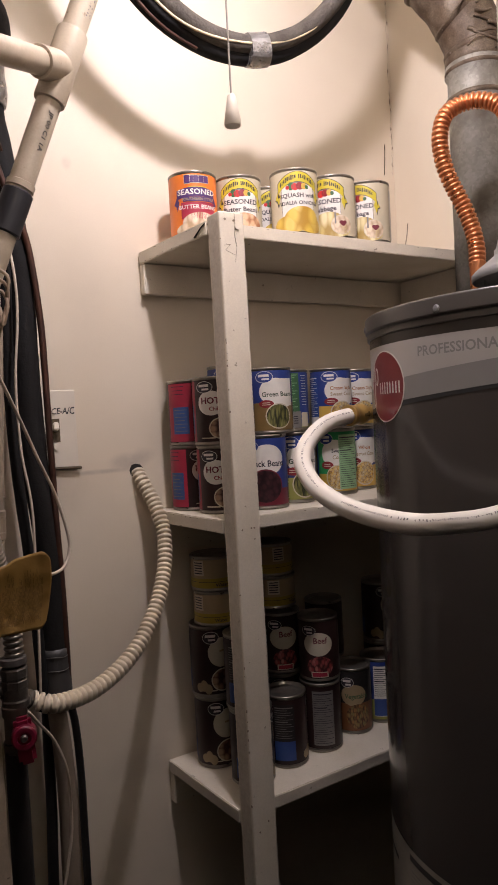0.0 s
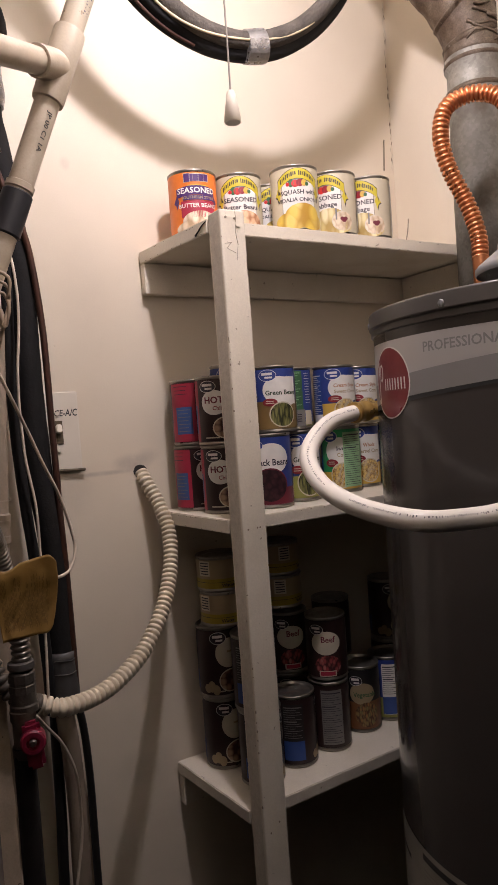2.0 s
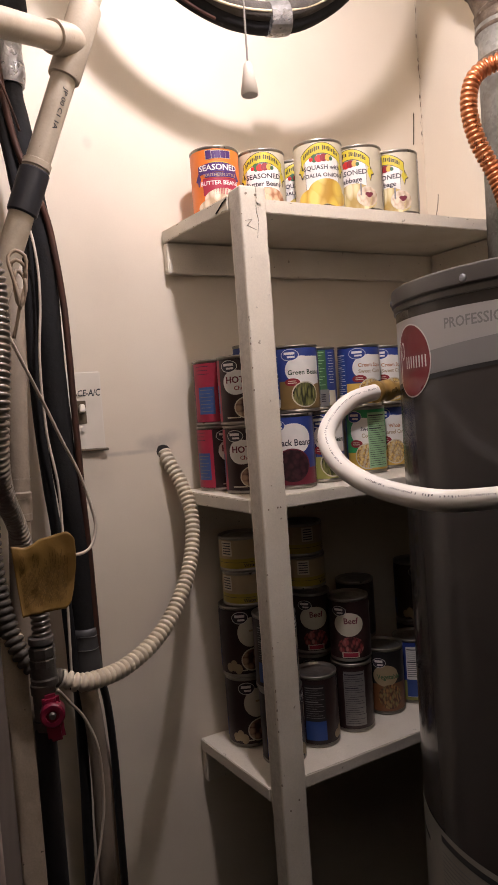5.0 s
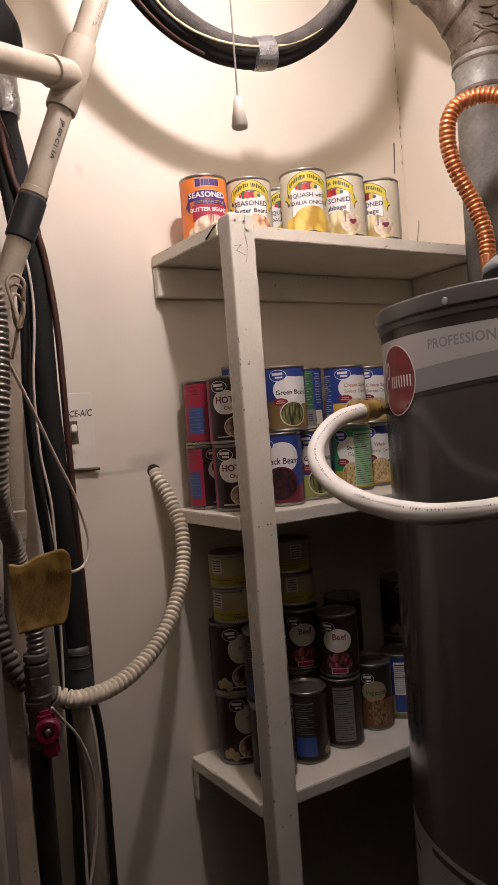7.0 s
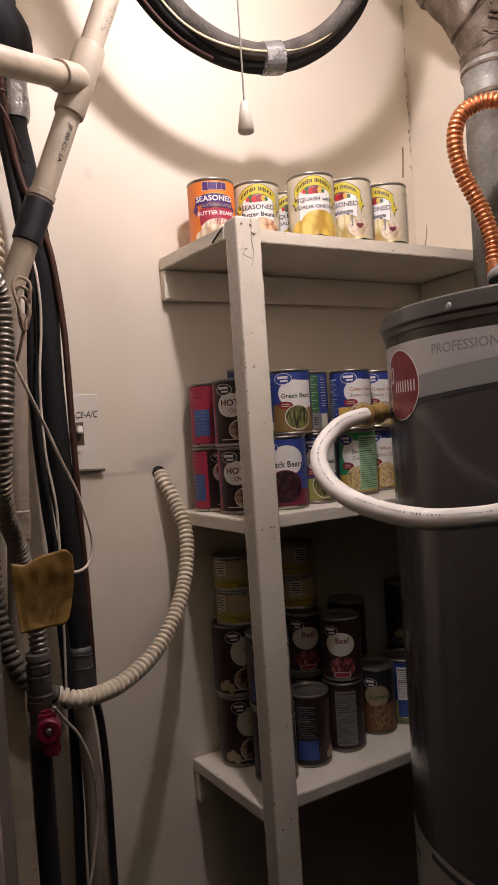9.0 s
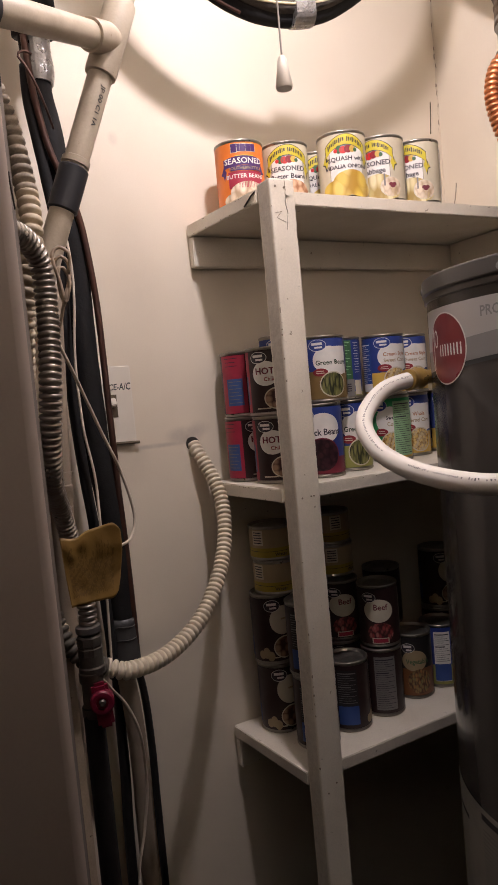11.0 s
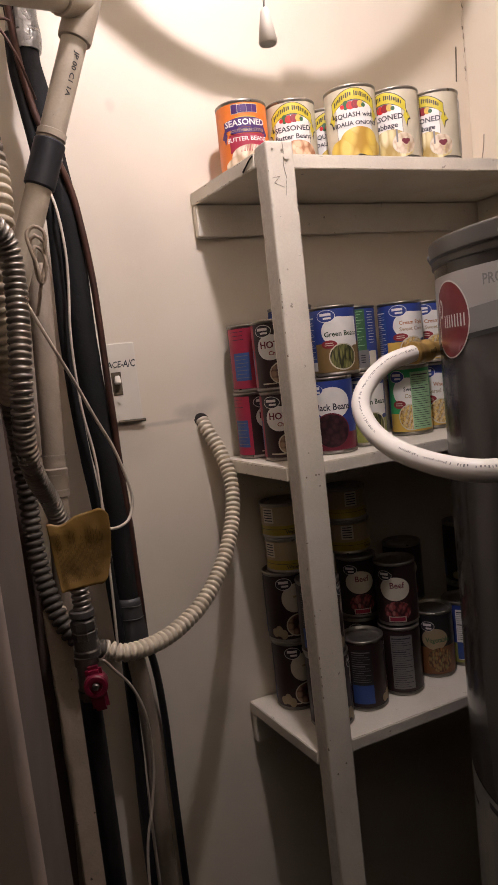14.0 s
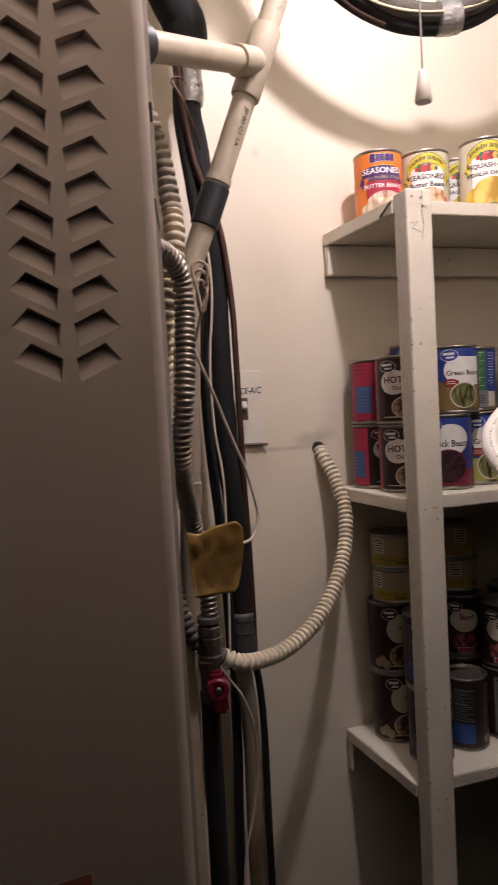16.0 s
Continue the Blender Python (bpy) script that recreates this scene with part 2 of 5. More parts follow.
M_SOOTY = material("sooty_vinyl", (0.20, 0.165, 0.12), 0.7, second=(0.40, 0.335, 0.25), scale=30, amount=0.8, grain=0.2)
M_FLEX = material("steel_flex", (0.34, 0.305, 0.26), 0.34, metal=0.85, second=(0.18, 0.155, 0.13), scale=40)
M_IRON = material("black_iron", (0.018, 0.016, 0.015), 0.5, metal=0.3, second=(0.035, 0.03, 0.027), scale=40, bump=0.2)
M_STEEL = material("dull_steel", (0.22, 0.20, 0.18), 0.45, metal=0.7, second=(0.13, 0.12, 0.105), scale=50, bump=0.1)
M_DSTEEL = material("dark_steel", (0.13, 0.115, 0.097), 0.45, metal=0.6, second=(0.06, 0.052, 0.044), scale=60, bump=0.2)
M_RED = material("red_plastic", (0.16, 0.006, 0.024), 0.42, second=(0.20, 0.008, 0.03), scale=60)
M_TAG = material("yellowed_tag", (0.285, 0.165, 0.038), 0.5, second=(0.225, 0.128, 0.031), scale=45, amount=0.4, bump=0.1)
M_TAGINK = material("tag_ink", (0.16, 0.090, 0.024), 0.7, second=(0.24, 0.14, 0.034), scale=120)
M_WIRE = material("beige_wire", (0.60, 0.52, 0.42), 0.45, second=(0.48, 0.40, 0.31), scale=30)
M_RUST = material("rusty_pin", (0.13, 0.10, 0.06), 0.6, metal=0.3, second=(0.07, 0.05, 0.03), scale=90)
M_YWIRE = material("yellowed_wire", (0.52, 0.44, 0.28), 0.5, second=(0.40, 0.33, 0.20), scale=30)
M_TANWIRE = material("tan_wire", (0.34, 0.26, 0.18), 0.5, second=(0.22, 0.16, 0.11), scale=40)
M_STRING = material("pull_string", (0.28, 0.25, 0.21), 0.6)
M_PULL = material("pull_bell", (0.66, 0.60, 0.50), 0.35, second=(0.56, 0.5, 0.41), scale=40)
M_FURN = material("furnace_enamel", (0.355, 0.290, 0.243), 0.66, second=(0.315, 0.256, 0.213), scale=5, bump=0.03, bump_scale=90, grain=0.02)
M_FURN.node_tree.nodes["Principled BSDF"].inputs["Specular IOR Level"].default_value = 0.2
# door enamel's hue scaled darker: shade on the casing put into its colour
M_FURNSIDE = material("furnace_shaded_casing", (0.14, 0.114, 0.094), 0.62, second=(0.11, 0.090, 0.074), scale=6, bump=0.04)
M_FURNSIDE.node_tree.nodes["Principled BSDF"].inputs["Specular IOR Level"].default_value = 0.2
M_BOARD = material("painted_board", (0.31, 0.25, 0.185), 0.6, second=(0.24, 0.19, 0.14), scale=22, bump=0.3, bump_scale=70, grain=0.06)
M_STRIP = material("dark_brown_strip", (0.105, 0.066, 0.046), 0.8, second=(0.055, 0.036, 0.027), scale=30, bump=0.2, bump_scale=120, grain=0.1)
M_UPRIGHT = material("old_cream_paint", (0.62, 0.50, 0.355), 0.6, second=(0.37, 0.29, 0.20), scale=25, bump=0.2, bump_scale=90, grain=0.1, chips=(0.10, 0.075, 0.05))
M_PLATE = material("switch_plate", (0.74, 0.68, 0.58), 0.4, second=(0.66, 0.6, 0.5), scale=20)
M_TIN = material("tin", (0.36, 0.335, 0.29), 0.36, metal=0.9, second=(0.26, 0.24, 0.205), scale=60)
M_BULB = material("lamp_glass", (1.0, 0.90, 0.972), 0.3, emit=BULB_STRENGTH)
M_YELLOW = material("yellow_label", (0.62, 0.45, 0.03), 0.5)
M_ORANGE_LBL = material("orange_label", (0.26, 0.08, 0.045), 0.5)

PRINT = {
    "orange": (0.78, 0.20, 0.03), "purple": (0.07, 0.025, 0.13), "crimson": (0.36, 0.026, 0.055), "cream": (0.60, 0.545, 0.425), "ivory": (0.58, 0.52, 0.385),
    "yellow": (0.60, 0.49, 0.04), "white": (0.78, 0.75, 0.70), "red": (0.55, 0.03, 0.03), "green": (0.02, 0.045, 0.015),
    "blue": (0.030, 0.055, 0.24), "midblue": (0.030, 0.075, 0.27), "chili": (0.028, 0.012, 0.011), "maroon": (0.16, 0.02, 0.035), "darkred": (0.25, 0.02, 0.03),
    "leaf": (0.03, 0.34, 0.11), "lime": (0.30, 0.50, 0.28), "tan": (0.38, 0.29, 0.17), "gold": (0.62, 0.40, 0.08), "rust": (0.42, 0.16, 0.06),
    "black": (0.02, 0.018, 0.018), "ink": (0.035, 0.03, 0.04), "grey": (0.20, 0.19, 0.18), "olive": (0.30, 0.30, 0.08), "tunayellow": (0.37, 0.28, 0.03),
    "leafgreen": (0.05, 0.13, 0.055), "umber": (0.22, 0.14, 0.05), "brownband": (0.20, 0.08, 0.03), "panelblue": (0.05, 0.10, 0.26),
}
M_PRINT = {k: material("print_" + k, c, 0.38, second=tuple(x * 0.86 for x in c), scale=50, amount=0.6) for k, c in PRINT.items()}
M_PRINT["greenbeans"] = picture_material("print_green_beans", (0.14, 0.14, 0.04), (0.30, 0.29, 0.11), (0.02, 0.022, 0.008), 300, 5.0)
M_PRINT["blackbeans"] = picture_material("print_black_beans", (0.035, 0.012, 0.016), (0.06, 0.02, 0.025), (0.012, 0.005, 0.006), 130)
M_PRINT["corn"] = picture_material("print_corn", (0.60, 0.38, 0.06), (0.74, 0.52, 0.15), (0.25, 0.12, 0.02), 210)
M_PRINT["squash"] = picture_material("print_squash", (0.66, 0.47, 0.08), (0.74, 0.58, 0.20), (0.42, 0.24, 0.03), 60, 1.8)
M_PRINT["cabbage"] = picture_material("print_cabbage", (0.62, 0.50, 0.20), (0.76, 0.68, 0.42), (0.38, 0.26, 0.08), 90, 2.5)
M_PRINT["butterbeans"] = picture_material("print_butter_beans", (0.66, 0.38, 0.22), (0.76, 0.54, 0.36), (0.34, 0.15, 0.07), 130, 1.6)
M_PRINT["palebeans"] = picture_material("print_pale_beans", (0.68, 0.55, 0.40), (0.78, 0.68, 0.54), (0.40, 0.28, 0.17), 110, 1.8)
M_PRINT["chilibowl"] = picture_material("print_chili", (0.20, 0.07, 0.04), (0.42, 0.30, 0.20), (0.05, 0.015, 0.012), 90)
M_PRINT["beefbowl"] = picture_material("print_beef", (0.26, 0.03, 0.035), (0.42, 0.16, 0.14), (0.04, 0.008, 0.01), 190, 1.6)
M_PRINT["vegbowl"] = picture_material("print_vegetables", (0.36, 0.16, 0.05), (0.22, 0.19, 0.07), (0.09, 0.035, 0.02), 260, 1.8)


# ---- mesh tools ----
def mesh_object(name, verts, faces, mats, parent=None, smooth=False, face_mats=None):
    me = bpy.data.meshes.new(name)
    me.from_pydata([tuple(v) for v in verts], [], faces)
    mats = mats if isinstance(mats, (list, tuple)) else [mats]
    for m in mats:
        me.materials.append(m)
    if face_mats:
        me.polygons.foreach_set("material_index", face_mats)
    if smooth:
        me.polygons.foreach_set("use_smooth", [True] * len(me.polygons))
    me.update()
    ob = new(name, me)
    if parent is not None:
        ob.parent = parent
    return ob


def part(name, bm, mat, parent=None, label="", smooth=False):
    me = bpy.data.meshes.new(name)
    bm.to_mesh(me)
    bm.free()
    for m in (mat if isinstance(mat, (list, tuple)) else [mat]):
        me.materials.append(m)
    if smooth:
        me.polygons.foreach_set("use_smooth", [True] * len(me.polygons))
    ob = new(name, me)
    if parent is not None:
        ob.parent = parent
    if label:
        ob["label"] = label
    return ob


def thing(name, label, category, place=(0, 0, 0), group="", kind=""):
    ob = new(name)
    ob.empty_display_size = 0.05
    ob.matrix_basis = Matrix.Translation(place)
    return tagged(ob, label, category, group, kind)


def smooth_by_angle(bm, angle=35):
    for f in bm.faces:
        f.smooth = True
    for e in bm.edges:
        if len(e.link_faces) == 2 and e.calc_face_angle(0) > radians(angle):
            e.smooth = False
    return bm


def box(lo, hi, bevel=0.0, seg=2):
    bm = bmesh.new()
    c = [(a + b) / 2 for a, b in zip(lo, hi)]
    s = [abs(b - a) for a, b in zip(lo, hi)]
    bmesh.ops.create_cube(bm, size=1, matrix=Matrix.Translation(c) @ Matrix.Diagonal((*s, 1)))
    if bevel:
        bmesh.ops.bevel(bm, geom=bm.edges[:], offset=bevel, segments=seg, affect="EDGES")
    return bm


def worn_board(lo, hi, bevel=0.002, cuts=10, wobble=0.0012, seed=0):
    """A painted board with worn, slightly wavy edges."""
    bm = box(lo, hi, 0)
    size = [b - a for a, b in zip(lo, hi)]
    long = max(range(3), key=lambda i: size[i])
    es = [e for e in bm.edges if abs((e.verts[0].co - e.verts[1].co)[long]) > 0.9 * size[long]]
    bmesh.ops.subdivide_edges(bm, edges=es, cuts=cuts, use_grid_fill=True)
    mid = sorted(range(3), key=lambda i: size[i])[1]
    if size[mid] > 0.08:
        es = [e for e in bm.edges if abs((e.verts[0].co - e.verts[1].co)[mid]) > 0.9 * size[mid]]
        bmesh.ops.subdivide_edges(bm, edges=es, cuts=6, use_grid_fill=True)
    for v in bm.verts:
        v.co += noise.noise_vector(v.co * 23 + Vector((seed * 7.1, 0, 0))) * wobble * 0.7 + noise.noise_vector(v.co * 110 + Vector((0, seed * 3.3, 0))) * wobble * 1.1
    sharp = [e for e in bm.edges if len(e.link_faces) == 2 and e.calc_face_angle(0) > 1.0]
    bmesh.ops.bevel(bm, geom=sharp, offset=bevel, segments=2, affect="EDGES")
    return smooth_by_angle(bm, 70)


def lathe(profile, n=32, cap_top=True, cap_bot=True):
    """A turned shape from (radius, z) pairs, from the bottom up."""
    verts, faces = [], []
    for r, z in profile:
        for i in range(n):
            a = 2 * math.pi * i / n
            verts.append((r * math.cos(a), r * math.sin(a), z))
    for k in range(len(profile) - 1):
        for i in range(n):
            j = (i + 1) % n
            faces.append((k * n + i, k * n + j, (k + 1) * n + j, (k + 1) * n + i))
    if cap_bot:
        faces.append(tuple(range(n - 1, -1, -1)))
    if cap_top:
        faces.append(tuple((len(profile) - 1) * n + i for i in range(n)))
    return verts, faces


def lathe_bm(profile, n=32, m=None, angle=35, **kw):
    v, f = lathe(profile, n, **kw)
    bm = bmesh.new()
    vs = [bm.verts.new(p) for p in v]
    for q in f:
        bm.faces.new([vs[i] for i in q])
    if m is not None:
        bmesh.ops.transform(bm, matrix=m, verts=bm.verts[:])
    return smooth_by_angle(bm, angle)


def spline(points, step):
    """Evenly spaced points on a smooth line through the given ones."""
    P = [Vector(p) for p in points]
    P = [P[0] * 2 - P[1]] + P + [P[-1] * 2 - P[-2]]
    fine = []
    for i in range(1, len(P) - 2):
        for k in range(24):
            t = k / 24
            a, b, c, d = P[i - 1], P[i], P[i + 1], P[i + 2]
            fine.append(0.5 * ((2 * b) + (c - a) * t + (2 * a - 5 * b + 4 * c - d) * t * t + (3 * b - a - 3 * c + d) * t ** 3))
    fine.append(P[-2])
    out, left = [fine[0]], step
    for a, b in zip(fine, fine[1:]):
        d = (b - a).length
        while d >= left and d > 1e-9:
            a = a + (b - a) * (left / d)
            out.append(a)
            d = (b - a).length
            left = step
        left -= d
    out.append(fine[-1])
    return out


def sweep(points, radius, n=12, step=0.01, ridge=0.0, pitch=0.01, wob=0.0, seed=0, flat=1.0):
    """A hose along a smooth line; ridge and pitch give it corrugations."""
    if ridge:
        step = pitch / 8
    path = spline(points, step)
    verts, faces = [], []
    up = Vector((0.31, 0.2, 0.93)).normalized()
    N = None
    for k, p in enumerate(path):
        t = (path[min(k + 1, len(path) - 1)] - path[max(k - 1, 0)]).normalized()
        N = (N if N is not None else up)
        N = (N - t * N.dot(t))
        N = N.normalized() if N.length > 1e-6 else t.orthogonal().normalized()
        B = t.cross(N)
        r = radius
        if ridge:
            ph = (k % 8) / 8
            r = radius - ridge * (0.5 + 0.5 * math.cos(2 * math.pi * ph)) ** 3
        if wob:
            r *= 1 + wob * noise.noise(p * 30 + Vector((seed, 0, 0)))
        for i in range(n):
            a = 2 * math.pi * i / n
            verts.append(p + N * (math.cos(a) * r) + B * (math.sin(a) * r * flat))
    for k in range(len(path) - 1):
        for i in range(n):
            j = (i + 1) % n
            faces.append((k * n + i, k * n + j, (k + 1) * n + j, (k + 1) * n + i))
    faces.append(tuple(range(n - 1, -1, -1)))
    faces.append(tuple((len(path) - 1) * n + i for i in range(n)))
    return verts, faces


def tube(name, points, radius, mat, parent=None, label="", **kw):
    v, f = sweep(points, radius, **kw)
    ob = mesh_object(name, v, f, mat, parent, smooth=mat is not M_TAPE)
    if label:
        ob["label"] = label
    return ob


def along(a, b):
    """A pose at a whose z axis points to b."""
    a, b = Vector(a), Vector(b)
    return Matrix.Translation(a) @ (b - a).to_track_quat("Z", "Y").to_matrix().to_4x4()


def rod(name, a, b, r, mat, parent=None, label="", n=20, bevel=0.0):
    L = (Vector(b) - Vector(a)).length
    prof = [(r, 0), (r, L)] if not bevel else [(r - bevel, 0), (r, bevel), (r, L - bevel), (r - bevel, L)]
    return part(name, lathe_bm(prof, n, along(a, b)), mat, parent, label)


def text_mesh(body, size, fine):
    """Flat letters, centred, cut fine enough to bend, as lists of points and faces."""
    cu = bpy.data.curves.new("letters", "FONT")
    cu.body, cu.size, cu.align_x, cu.align_y, cu.resolution_u = body, size, "CENTER", "CENTER", 2
    cu.offset = size * 0.018
    ob = new("letters", cu)
    me = bpy.data.meshes.new_from_object(ob.evaluated_get(bpy.context.evaluated_depsgraph_get()))
    bm = bmesh.new()
    bm.from_mesh(me)
    bmesh.ops.triangulate(bm, faces=bm.faces[:])
    for k in range(4):
        long = [e for e in bm.edges if e.calc_length() > fine]
        if not long:
            break
        bmesh.ops.subdivide_edges(bm, edges=long, cuts=1)
        bmesh.ops.triangulate(bm, faces=[f for f in bm.faces if len(f.verts) > 3])
    bm.verts.index_update()
    v = [tuple(q.co) for q in bm.verts]
    f = [tuple(p.index for p in q.verts) for q in bm.faces]
    bm.free()
    bpy.data.objects.remove(ob)
    bpy.data.curves.remove(cu)
    bpy.data.meshes.remove(me)
    return v, f


LETTERS = {}


def letters(body, size, fine=0.005):
    key = (body, size, fine)
    if key not in LETTERS:
        LETTERS[key] = text_mesh(body, size, fine)
    return LETTERS[key]


def flat_rect(w, h, nx=0):
    nx = nx or max(2, math.ceil(w / 0.0015))
    v = [(-w / 2 + w * i / nx, z, 0) for z in (-h / 2, h / 2) for i in range(nx + 1)]
    f = [(i, i + 1, nx + 2 + i, nx + 1 + i) for i in range(nx)]
    return v, f


def flat_oval(w, h):
    """An oval cut into narrow upright strips, so that it bends closely."""
    n = max(10, math.ceil(w / 0.0016))
    v, f = [(-w / 2, 0, 0)], []
    xs = [-math.cos(math.pi * i / n) for i in range(1, n)]
    for x in xs:
        z = math.sqrt(1 - x * x) * h / 2
        v += [(x * w / 2, -z, 0), (x * w / 2, z, 0)]
    v.append((w / 2, 0, 0))
    f = [(0, 1, 2)] + [(2 * i - 1, 2 * i + 1, 2 * i + 2, 2 * i) for i in range(1, n - 1)]
    f.append((2 * n - 3, 2 * n - 1, 2 * n - 2))
    return v, f


def flat_ribbon(w, h, sag, n=40):
    """A band bowed upwards in the middle, with forked tails."""
    v, f = [], []
    for i in range(n + 1):
        u = -1 + 2 * i / n
        z = -sag * u * u
        v += [(u * w / 2, z - h / 2, 0), (u * w / 2, z + h / 2, 0)]
    f = [(2 * i, 2 * i + 2, 2 * i + 3, 2 * i + 1) for i in range(n)]
    k = len(v)
    for s in (-1, 1):
        b = len(v)
        v += [(s * w * 0.50, -sag - h * 0.2, 0), (s * w * 0.60, -sag - h * 0.1 - h * 0.9, 0), (s * w * 0.535, -sag - h * 1.15, 0), (s * w * 0.50, -sag - h * 1.7, 0), (s * w * 0.43, -sag - h * 0.8, 0)]
        f.append(tuple(range(b, b + 5)) if s < 0 else tuple(range(b + 4, b - 1, -1)))
    return v, f


def wrap(items, R):
    """Printed shapes bent round a cylinder of radius R, each layer a little proud of the one below."""
    verts, faces, fm, mats = [], [], [], []
    for k, (kind, ang, z, spec, color) in enumerate(items):
        if kind == "text":
            v, f = letters(spec[1], spec[0], 0.002)
        elif kind == "rect":
            v, f = flat_rect(*spec)
        elif kind == "oval":
            v, f = flat_oval(*spec)
        else:
            v, f = flat_ribbon(*spec)
        m = M_PRINT[color]
        if m not in mats:
            mats.append(m)
        b, r = len(verts), R + 0.00006 + 0.00003 * min(k, 12) + 0.000006 * max(0, k - 12)
        for x, y, _ in v:
            a = radians(ang) + x / R
            verts.append((r * math.sin(a), -r * math.cos(a), z + y))
        faces += [tuple(b + i for i in q) for q in f]
        fm += [mats.index(m)] * len(f)
    return verts, faces, fm, mats


# ---- the closet ----
WX, LX, SY, BY = 0.63, -1.05, -0.82, -3.6
HY0, DZ = -1.03, 1.63
def wall(name, lo, hi, label, mat=None):
    ob = part(name, box(lo, hi), mat or M_WALL)
    return tagged(ob, label, "wall", kind="structure")

wall("wall_north", (LX, 0.0, 0), (WX, 0.12, 2.44), "off-white painted drywall closet wall, smudged and patched")
wall("wall_east", (WX, SY, 0), (WX + 0.12, 0.12, 2.44), "off-white painted drywall side wall beside the shelves")
wall("wall_west", (LX - 0.12, SY, 0), (LX, 0.12, 2.44), "off-white painted wall behind the furnace")
# unseen white beam added low over the mouth to bounce light onto the furnace
wall("bounce_beam", (LX - 0.12, HY0 - 0.12, DZ), (WX + 0.12, HY0, 2.44), "unseen white beam added to bounce light onto the furnace door", M_CEIL)
# unseen room added outside; its near-black walls keep bounce light low
wall("wall_room_1", (LX - 1.0, BY - 0.12, 0), (WX + 1.0, BY, 2.44), "unseen added wall, near-black so it bounces little light", M_ROOM)
wall("wall_room_2", (LX - 1.12, BY - 0.12, 0), (LX - 1.0, SY + 0.12, 2.44), "unseen added wall, near-black so it bounces little light", M_ROOM)
wall("wall_room_3", (WX + 1.0, BY - 0.12, 0), (WX + 1.12, SY + 0.12, 2.44), "unseen added wall, near-black so it bounces little light", M_ROOM)
wall("wall_room_4", (LX - 1.0, SY, 0), (LX - 0.12, SY + 0.12, 2.44), "unseen added wall, near-black so it bounces little light", M_ROOM)
wall("wall_room_5", (WX + 0.12, SY, 0), (WX + 1.0, SY + 0.12, 2.44), "unseen added wall, near-black so it bounces little light", M_ROOM)
tagged(part("floor", box((LX - 1.12, BY - 0.12, -0.1), (WX + 1.12, 0.12, 0.0)), M_FLOOR), "dark worn closet floor", "floor", kind="structure")
tagged(part("ceiling", box((LX - 1.12, BY - 0.12, 2.44), (WX + 1.12, 0.12, 2.54)), M_CEIL), "white painted closet ceiling", "ceiling", kind="structure")

# ---- ceiling lamp with pull string ----
lamp = thing("ceiling_lamp", "round globe bulb in a cream ceiling lampholder with pull string", "lamp", BULB)
part("lampholder", lathe_bm([(0.013, 0.020), (0.018, 0.045), (0.021, 0.075), (0.024, 0.10), (0.03, 0.12), (0.052, 0.22), (0.056, 0.255)], 24), M_PVC, lamp)
bulb_bm = bmesh.new()
bmesh.ops.create_uvsphere(bulb_bm, u_segments=24, v_segments=14, radius=0.024)
part("bulb", bulb_bm, M_BULB, lamp, "glowing warm bulb", smooth=True)
PULL = Vector((-0.049, -0.42, 1.769)) - BULB
tube("string", [(-0.010, 0.022, 0.13), (PULL.x * 0.8, PULL.y * 0.7, 0.128), (PULL.x, PULL.y - 0.004, 0.115), (PULL.x, PULL.y, 0.09), (PULL.x, PULL.y, -0.1), tuple(PULL + Vector((0, 0, 0.012)))], 0.0012, M_STRING, lamp, n=6)
part("pull_bell", lathe_bm([(0.0, -0.0180), (0.0093, -0.0180), (0.0104, -0.0155), (0.0052, 0.0165), (0.0038, 0.0190), (0.0, 0.0190)], 20,
     Matrix.Translation(PULL), cap_top=False, cap_bot=False), M_PULL, lamp, "cream plastic pull bell")

